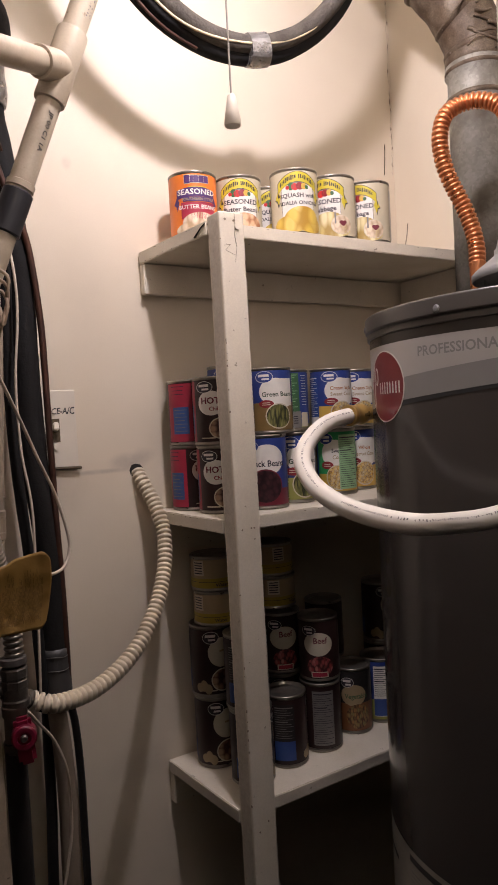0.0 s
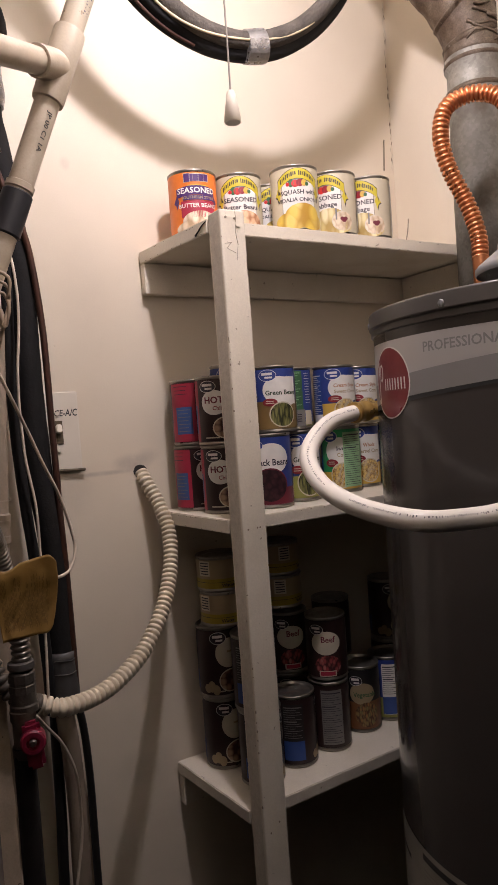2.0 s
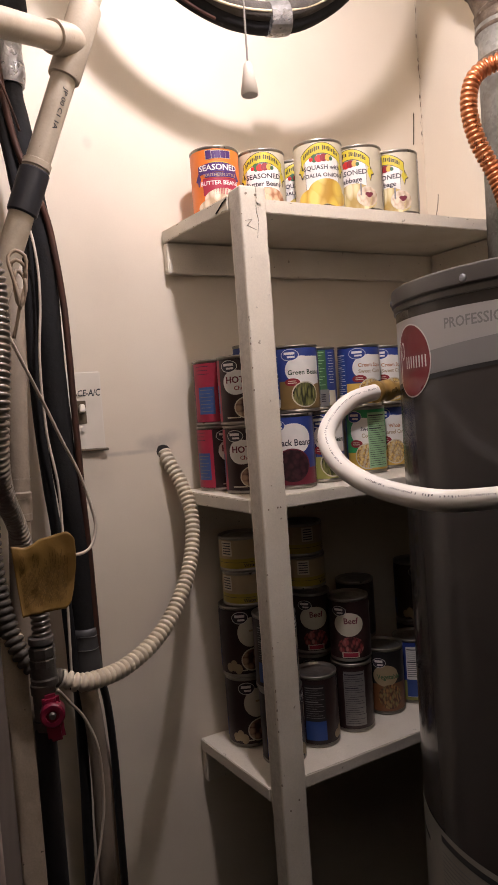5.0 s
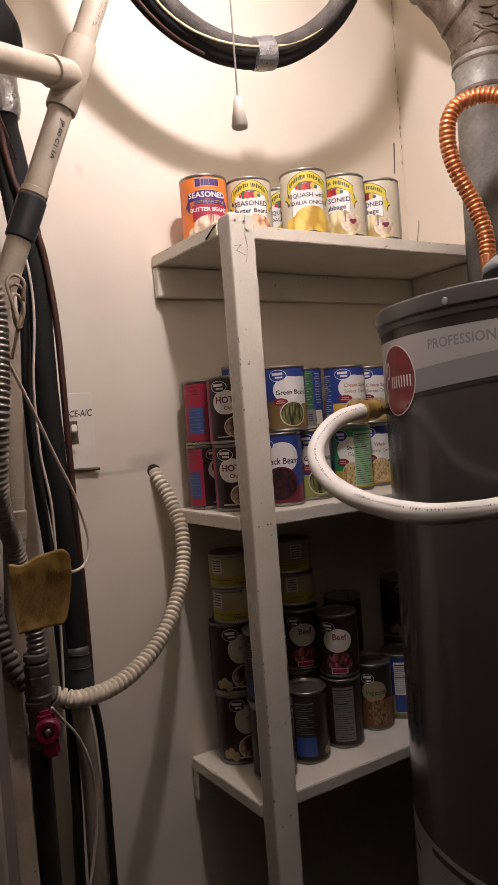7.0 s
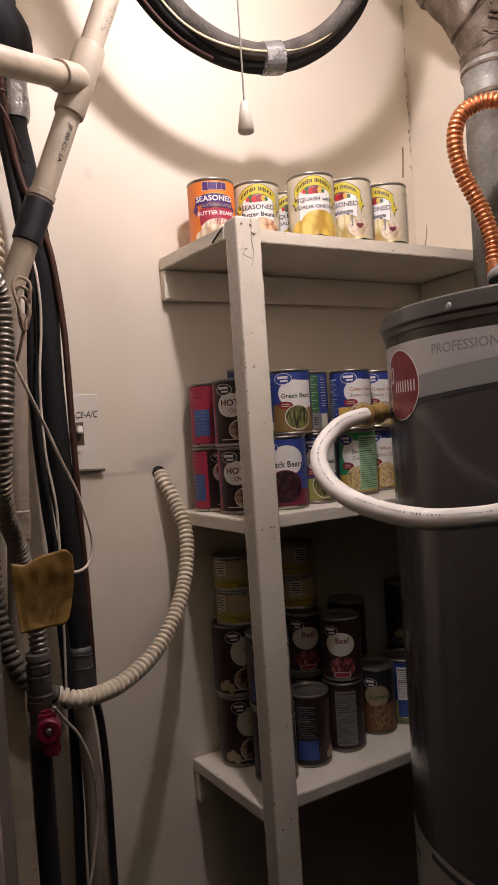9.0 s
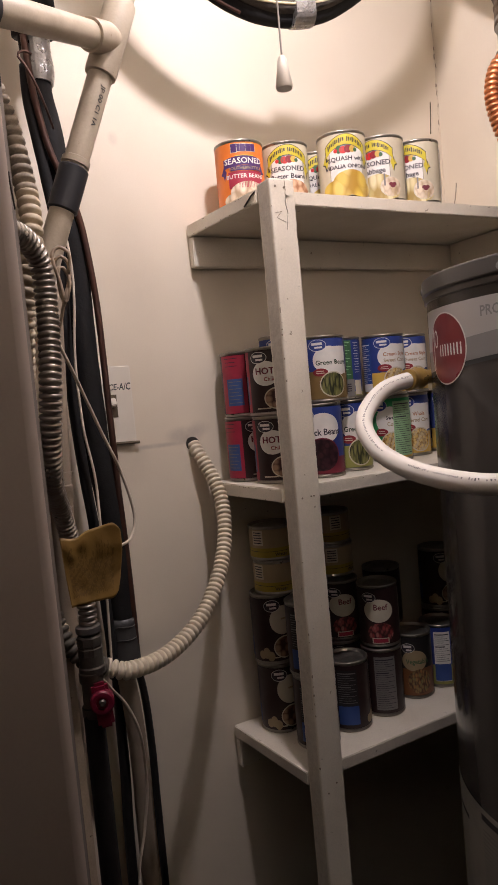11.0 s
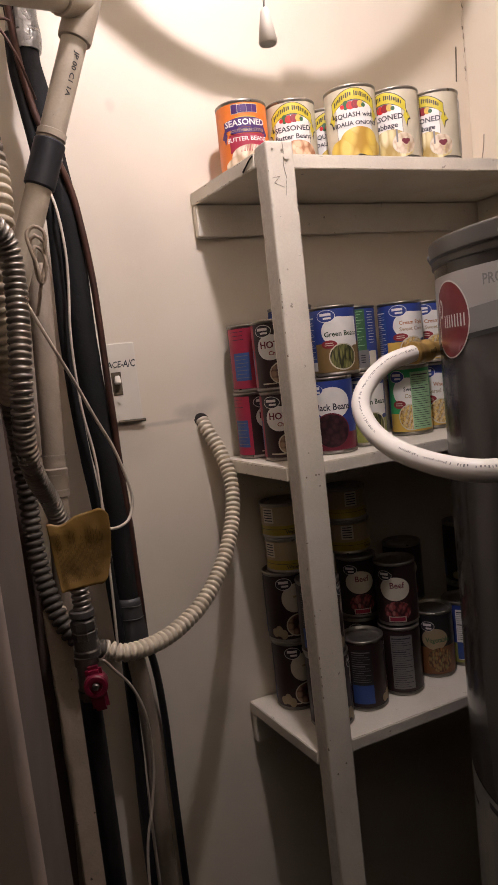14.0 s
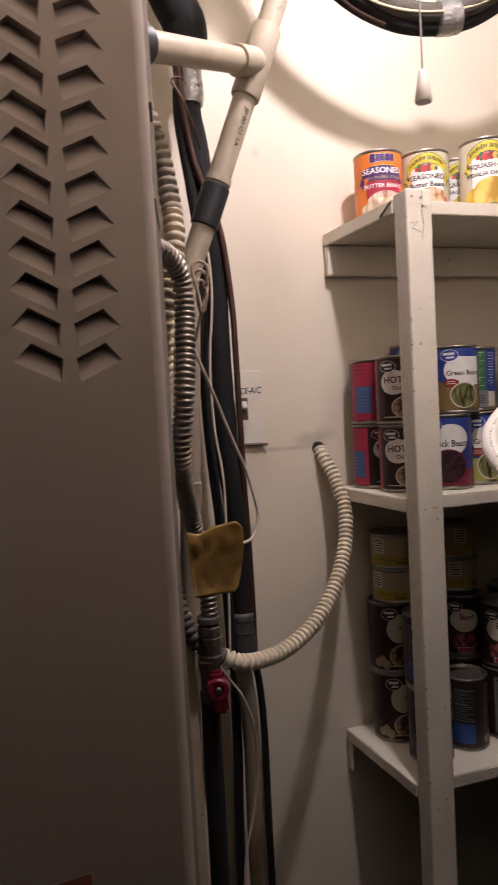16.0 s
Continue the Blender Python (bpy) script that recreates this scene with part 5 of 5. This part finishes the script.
tube("tape", [(-0.211, -0.085, 1.068), (-0.211, -0.085, 1.03), (-0.211, -0.085, 0.990)], 0.0220, M_DTAPE, line, "grey tape wrap", n=20, wob=0.04)
for z, lift in ((1.056, 0.002), (1.036, 0.001)):
    tube("tape_edge", [(-0.232, -0.092, z), (-0.220, -0.1062, z + lift), (-0.203, -0.1062, z), (-0.191, -0.094, z + 0.003)], 0.0007, M_TAPE, line, n=5, step=0.005)
tube("copper_line", [(-0.271, -0.105, 1.93), (-0.268, -0.110, 1.858), (-0.264, -0.110, 1.829), (-0.258, -0.110, 1.794), (-0.250, -0.110, 1.763), (-0.222, -0.106, 1.689), (-0.212, -0.104, 1.632), (-0.205, -0.102, 1.557), (-0.2035, -0.102, 1.489), (-0.203, -0.102, 1.404), (-0.202, -0.102, 1.335), (-0.201, -0.100, 1.273), (-0.198, -0.098, 1.184), (-0.197, -0.098, 1.067), (-0.196, -0.09, 0.985)], 0.0050, M_OLDCOP, line, n=12)
tube("thin_foam", [(-0.272, -0.100, 1.89), (-0.273, -0.100, 1.845), (-0.268, -0.100, 1.802), (-0.260, -0.100, 1.739), (-0.251, -0.100, 1.65), (-0.253, -0.10, 1.56), (-0.256, -0.10, 1.47), (-0.255, -0.10, 1.38), (-0.250, -0.10, 1.29), (-0.243, -0.10, 1.20), (-0.238, -0.10, 1.06), (-0.236, -0.095, 0.98)], 0.0080, M_FOAM, line, n=14, wob=0.05)
tube("bare_line", [(-0.214, -0.075, 0.98), (-0.204, -0.065, 0.90), (-0.200, -0.06, 0.80), (-0.202, -0.06, 0.65), (-0.204, -0.06, 0.02)], 0.0145, M_BOARD, line, n=14)
tube("bare_line", [(-0.190, -0.05, 0.99), (-0.172, -0.03, 0.92), (-0.165, -0.022, 0.82), (-0.165, -0.020, 0.67), (-0.167, -0.02, 0.02)], 0.0065, M_IRON, line, n=10)
tube("bare_line", [(-0.225, -0.07, 0.98), (-0.222, -0.05, 0.90), (-0.222, -0.045, 0.80), (-0.228, -0.045, 0.60), (-0.23, -0.045, 0.02)], 0.0085, M_IRON, line, n=10)

# large dark elbow of the line above the side pipe
bend = thing("insulated_elbow", "black insulated line bend above the drain tee", "pipe", (0, 0, 0))
tube("foam", [(-0.31, -0.12, 2.16), (-0.295, -0.115, 2.07), (-0.275, -0.105, 2.02), (-0.255, -0.095, 1.99), (-0.25, -0.088, 1.94)], 0.033, M_FOAM, bend, n=20, wob=0.05)

# ---- corrugated conduit ----
cond = thing("conduit", "off-white corrugated flexible conduit running into the wall", "conduit", (0, 0, 0))
tube("hose", [(-0.024, 0.004, 1.318), (-0.022, -0.012, 1.300), (-0.012, -0.036, 1.262), (-0.011, -0.068, 1.213), (-0.032, -0.104, 1.155), (-0.073, -0.146, 1.103), (-0.127, -0.184, 1.062), (-0.192, -0.215, 1.040), (-0.254, -0.240, 1.043), (-0.285, -0.238, 1.055)], 0.0124, M_CONDUIT, cond, n=18, ridge=0.0052, pitch=0.0088)
cable = thing("armoured_cable", "dusty corrugated conduit running up beside the furnace", "conduit", (0, 0, 0))
tube("lower_hose", [(-0.285, -0.238, 1.055), (-0.308, -0.238, 1.068), (-0.329, -0.234, 1.093), (-0.341, -0.220, 1.131), (-0.349, -0.206, 1.19), (-0.350, -0.207, 1.266), (-0.352, -0.222, 1.335), (-0.358, -0.262, 1.395)], 0.0124, M_CABLE, cable, "dark brown lower length", n=18, ridge=0.0046, pitch=0.0098)
tube("upper_hose", [(-0.358, -0.262, 1.395), (-0.363, -0.315, 1.435), (-0.366, -0.352, 1.480), (-0.364, -0.366, 1.517), (-0.352, -0.364, 1.563), (-0.346, -0.358, 1.599), (-0.344, -0.345, 1.633)], 0.0124, M_DUSTY, cable, n=18, ridge=0.0056, pitch=0.0112)
tube("top_hose", [(-0.344, -0.345, 1.633), (-0.347, -0.335, 1.672), (-0.351, -0.330, 1.704), (-0.360, -0.330, 1.735), (-0.374, -0.335, 1.768), (-0.392, -0.340, 1.795)], 0.0126, M_SOOTY, cable, "sooty brown upper length", n=18, ridge=0.0056, pitch=0.0112)
rim = lathe_bm([(0.002, -0.0002), (0.0118, 0.0), (0.0126, 0.0006), (0.0118, 0.0010), (0.002, 0.0012)], 31, along((-0.0262, 0.0, 1.3185), (-0.0262, -1, 1.3185)))
for v in rim.verts:
    v.co += noise.noise_vector(v.co * 210) * 0.0020
part("hole_rim", rim, M_DARKGAP, cond, "ragged dark hole edge")

# ---- gas connector, valve and black pipe ----
gas = thing("gas_connector", "corrugated steel gas connector with union, red valve and black pipe", "pipe", (0, 0, 0))
tube("flex_tube", [(-0.412, -0.462, 1.560), (-0.392, -0.445, 1.570), (-0.368, -0.42, 1.567), (-0.352, -0.402, 1.549), (-0.349, -0.40, 1.514), (-0.353, -0.41, 1.467), (-0.360, -0.42, 1.41), (-0.362, -0.40, 1.352), (-0.352, -0.355, 1.311), (-0.334, -0.302, 1.273), (-0.322, -0.278, 1.230), (-0.314, -0.278, 1.187), (-0.312, -0.279, 1.125)], 0.0116, M_FLEX, gas, n=18, ridge=0.0044, pitch=0.0070)
GB = Vector((-0.314, -0.280, 1.130))
part("union_ring", lathe_bm([(0.012, 0.0), (0.0150, -0.001), (0.0155, -0.004), (0.0155, -0.008), (0.013, -0.010)][::-1], 24, Matrix.Translation(GB)), M_STEEL, gas, "bright steel ring")
part("union_nut", lathe_bm([(0.0140, -0.012), (0.0160, -0.014), (0.0160, -0.024), (0.0150, -0.025), (0.0150, -0.027), (0.0160, -0.028), (0.0160, -0.036), (0.0145, -0.038)][::-1], 8, Matrix.Translation(GB), angle=20), M_DSTEEL, gas, "dark steel union nut")
part("union_tail", lathe_bm([(0.0150, -0.036), (0.0150, -0.050), (0.0165, -0.052), (0.0165, -0.060), (0.013, -0.062)][::-1], 24, Matrix.Translation(GB)), M_DSTEEL, gas)
part("valve_body", lathe_bm([(0.0130, 0.0), (0.0150, 0.003), (0.0152, 0.014), (0.0128, 0.018), (0.0128, 0.044), (0.0148, 0.047), (0.0148, 0.058), (0.012, 0.060)], 24, Matrix.Translation((-0.317, -0.282, 1.014))), M_CABLE, gas)
rod("black_pipe", (-0.3190, -0.283, 1.03), (-0.3235, -0.284, 0.0), 0.0128, M_IRON, gas, "black iron gas pipe", n=20)
VH = along((-0.3085, -0.289, 1.042), (-0.337, -0.40, 1.047)) @ Matrix.Rotation(radians(5), 4, "Z")
hb = box((-0.010, -0.034, 0.010), (0.010, 0.022, 0.022), 0.004, 2)
bmesh.ops.transform(hb, matrix=VH, verts=hb.verts[:])
part("valve_handle", smooth_by_angle(hb), M_RED, gas, "red plastic valve handle")
part("handle_hub", lathe_bm([(0.0125, 0.006), (0.0145, 0.010), (0.0145, 0.027), (0.0125, 0.029), (0.008, 0.029), (0.0075, 0.026), (0.0, 0.026)], 20, VH, cap_top=False), M_RED, gas)
part("handle_screw", lathe_bm([(0.0045, 0.024), (0.0045, 0.029), (0.003, 0.031)], 10, VH), M_DSTEEL, gas)

# hanging paper tag round the gas connector
tag = thing("hang_tag", "yellowed paper warning tag hung on the gas connector", "tag", (0, 0, 0))
def tag_at(u, w, lift=0.0):
    x = -0.345 + 0.007 * (1 - w) + (0.070 - 0.016 * (1 - w) ** 2) * u
    top = 1.250 + 0.012 * u ** 1.5 - 0.005 * math.sin(math.pi * min(1, u / 0.5)) ** 2
    z = 1.165 + 0.004 * u * (1 - w) + (top - 1.165) * w
    if u > 0.84:
        q = ((u - 0.84) / 0.16) ** 2 * 0.22
        z = z * (1 - q) + 1.209 * q
    y = -0.314 - 0.012 * u + 0.004 * math.sin(math.pi * u) + 0.002 * math.sin(5 * w) + 0.0022 * noise.noise(Vector((u * 5, w * 4, 3.1)))
    return (x, y - lift, z)
nu, nv = 40, 26
tv, tf = [tag_at(i / nu, j / nv) for j in range(nv + 1) for i in range(nu + 1)], []
for j in range(nv):
    for i in range(nu):
        a = j * (nu + 1) + i
        tf.append((a, a + 1, a + nu + 2, a + nu + 1))
sheet = mesh_object("paper", tv, tf, M_TAG, tag, True)
so = sheet.modifiers.new("thick", "SOLIDIFY")
so.thickness = 0.0004
so.offset = -1
rl = random.Random(3)
kv, kf = [], []
for k in range(38):
    u = 0.08 + 0.0210 * k
    w = 0.10 + rl.uniform(0, 0.05)
    end = w + rl.uniform(0.35, 0.75)
    while w < end:
        we = w + rl.uniform(0.03, 0.10)
        b = len(kv)
        kv += [tag_at(u, w, 0.0004), tag_at(u + 0.0095, w, 0.0004), tag_at(u + 0.0095, we, 0.0004), tag_at(u, we, 0.0004)]
        kf.append((b, b + 1, b + 2, b + 3))
        w = we + rl.uniform(0.012, 0.04)
tagged(mesh_object("print", kv, kf, M_TAGINK, sheet), kind="stuff")

# ---- thermostat wires ----
def wire(label, pts, r=0.0021, mat=None):
    ob = tube("wire", pts, r, mat or M_WIRE, None, n=8, step=0.006)
    return tagged(ob, label, "cable")
wire("thin cream thermostat wire drooping in a loop beside the foam line", [(-0.334, -0.318, 1.508), (-0.325, -0.310, 1.490), (-0.304, -0.290, 1.450), (-0.277, -0.255, 1.403), (-0.256, -0.235, 1.360), (-0.233, -0.215, 1.315), (-0.218, -0.205, 1.268), (-0.214, -0.203, 1.239), (-0.224, -0.212, 1.216), (-0.245, -0.235, 1.212), (-0.270, -0.265, 1.220)])
wire("thin cream wire running down beside the black foam line", [(-0.248, -0.100, 1.68), (-0.245, -0.119, 1.644), (-0.242, -0.121, 1.596), (-0.244, -0.121, 1.548), (-0.250, -0.121, 1.491), (-0.252, -0.121, 1.441), (-0.251, -0.121, 1.392), (-0.249, -0.121, 1.358), (-0.241, -0.121, 1.298), (-0.240, -0.121, 1.238), (-0.243, -0.122, 1.10), (-0.246, -0.12, 1.0)])
wire("thin cream wire hanging down near the floor lines", [(-0.285, -0.21, 1.03), (-0.270, -0.194, 1.006), (-0.246, -0.183, 0.968), (-0.230, -0.178, 0.916), (-0.229, -0.178, 0.839), (-0.239, -0.178, 0.78), (-0.258, -0.18, 0.681), (-0.262, -0.18, 0.4), (-0.262, -0.18, 0.004)])
wire("thin dark wire curling down behind the drain pipe", [(-0.286, -0.2, 1.857), (-0.294, -0.2, 1.86), (-0.302, -0.2, 1.857), (-0.304, -0.2, 1.852), (-0.295, -0.2, 1.84), (-0.283, -0.2, 1.815), (-0.271, -0.2, 1.777), (-0.268, -0.2, 1.765)], 0.0017, M_OLDCOP)
wire("thin brown cord hanging behind the drain pipe", [(-0.330, -0.20, 1.93), (-0.333, -0.20, 1.84), (-0.335, -0.20, 1.76), (-0.337, -0.20, 1.70)], 0.0013, M_TANWIRE)
# three long loops of slack, pinched together below
wl = []
for k in range(25):
    a = k * math.pi / 4
    pinch = 0.55 + 0.45 * math.sin(a)
    wl.append((-0.3135 + (0.0125 - 0.0013 * (k // 8)) * math.cos(a) * pinch + 0.002 * math.sin(k * 1.7), -0.338 - 0.002 * math.sin(k * 2.1), 1.550 + (0.031 - 0.006 * (k // 8)) * math.sin(a) - 0.0006 * k))
wl += [(-0.315, -0.335, 1.515), (-0.318, -0.330, 1.500), (-0.322, -0.325, 1.485)]
wire("small bundle of coiled tan wire tied at the pipe", wl, 0.0021, M_TANWIRE)

# ---- standpipe below the drain ----
bp = thing("standpipe", "cream painted leaning drain pipe with a joint behind the hoses", "pipe", (0, 0, 0))
lean = along((-0.386, -0.198, 0.0), (-0.2945, -0.198, 1.562))
part("pipe", lathe_bm([(0.0145, 0.0), (0.0145, 1.262), (0.0165, 1.264), (0.0165, 1.300), (0.0145, 1.302), (0.0145, 1.560), (0.013, 1.565)], 28, lean), M_BOARD, bp)
for z in (1.272, 1.292, 1.318):
    part("joint_line", lathe_bm([(0.0167, z), (0.0169, z + 0.0008), (0.0167, z + 0.0016)], 24, lean, cap_top=False, cap_bot=False), M_RAW, bp)

# ---- short painted upright beside the furnace ----
post2 = worn_board((-0.353, -0.226, 0.0), (-0.3235, -0.209, 1.118), 0.0015, 90, 0.0010, 12)
tagged(part("upright_board", post2, M_UPRIGHT), "cream painted wooden upright with chipped edges beside the furnace", "board")

# ---- switch plate ----
sw = thing("light_switch", "cream single switch plate with handwriting", "switch", (-0.166, 0, 1.398))
part("plate", box((-0.037, -0.0045, -0.066), (0.037, 0.001, 0.066), 0.0022, 3), M_PLATE, sw)
part("toggle_slot", box((-0.008, -0.0056, -0.020), (0.008, -0.004, 0.018)), M_RUST, sw, "brown toggle surround")
tg = box((-0.0045, -0.017, -0.005), (0.0045, -0.005, 0.008), 0.0015, 2)
bmesh.ops.transform(tg, matrix=Matrix.Rotation(radians(-18), 4, "X"), verts=tg.verts[:])
part("toggle", tg, M_PLATE, sw)
for z in (-0.030, 0.030):
    rod("screw", (0, -0.0058, z), (0, -0.0078, z), 0.0032, M_PLATE, sw, n=12)
v, f = letters("ACE-A/C", 0.0135)
mesh_object("handwriting", [(x * 0.9 + 0.15 * y + 0.011, -0.0047, y * (1.1 + 6 * x) + 0.030) for x, y, _ in v], f, M_INK, sw)
pin = thing("wall_hook", "small bare metal pin sticking from the wall", "hook", (-0.150, 0, 1.333))
rod("pin", (-0.022, -0.006, 0.0015), (0.024, -0.008, 0), 0.0026, M_RUST, pin, n=10, bevel=0.001)
rod("stub", (-0.018, 0.0, 0.001), (-0.018, -0.008, 0.001), 0.0022, M_STEEL, pin, n=8)

# ---- wall flaws ----
def crack(label, pts, r, mat=None):
    return tagged(tube("wall_crack", pts, r, mat or M_CRACK, None, n=5, step=0.004), label, "crack", kind="structure")
rl = random.Random(11)
line_pts = [(WX - 0.004 + rl.uniform(-0.0025, 0.0025), -0.0004, 2.32 - 0.007 * k) for k in range(58)]
crack("thin jagged crack down the painted wall corner", line_pts, 0.00016)
for k in (3, 9, 16, 24, 31, 33, 36, 42, 44, 48, 53):
    x, y, z = line_pts[k]
    crack("dark broken spot in the corner crack", [(x, y, z), (x + rl.uniform(-0.002, 0.002), y, z - 0.004), (x + rl.uniform(-0.002, 0.002), y, z - rl.uniform(0.006, 0.012))], rl.uniform(0.0007, 0.0013))
crack("dark slot in the wall near the corner", [(0.605, -0.0005, 1.985), (0.603, -0.0005, 1.955), (0.600, -0.0005, 1.918)], 0.0014, M_RUST)
crack("short curved crack above the top shelf", [(WX - 0.0005, -0.035, 1.806), (WX - 0.0005, -0.032, 1.785), (WX - 0.0005, -0.026, 1.764), (WX - 0.0005, -0.020, 1.748)], 0.0010)
for x, z in ((-0.127, 0.876), (-0.081, 0.840), (-0.158, 1.106), (-0.099, 1.582), (-0.158, 1.539), (-0.078, 1.241), (-0.12, 0.95), (-0.06, 1.05)):
    tagged(rod("wall_nail", (x, 0.0005, z), (x, -0.0008, z), 0.0012, M_WALL, n=8), "small painted nail head in the wall", "nail", kind="structure")
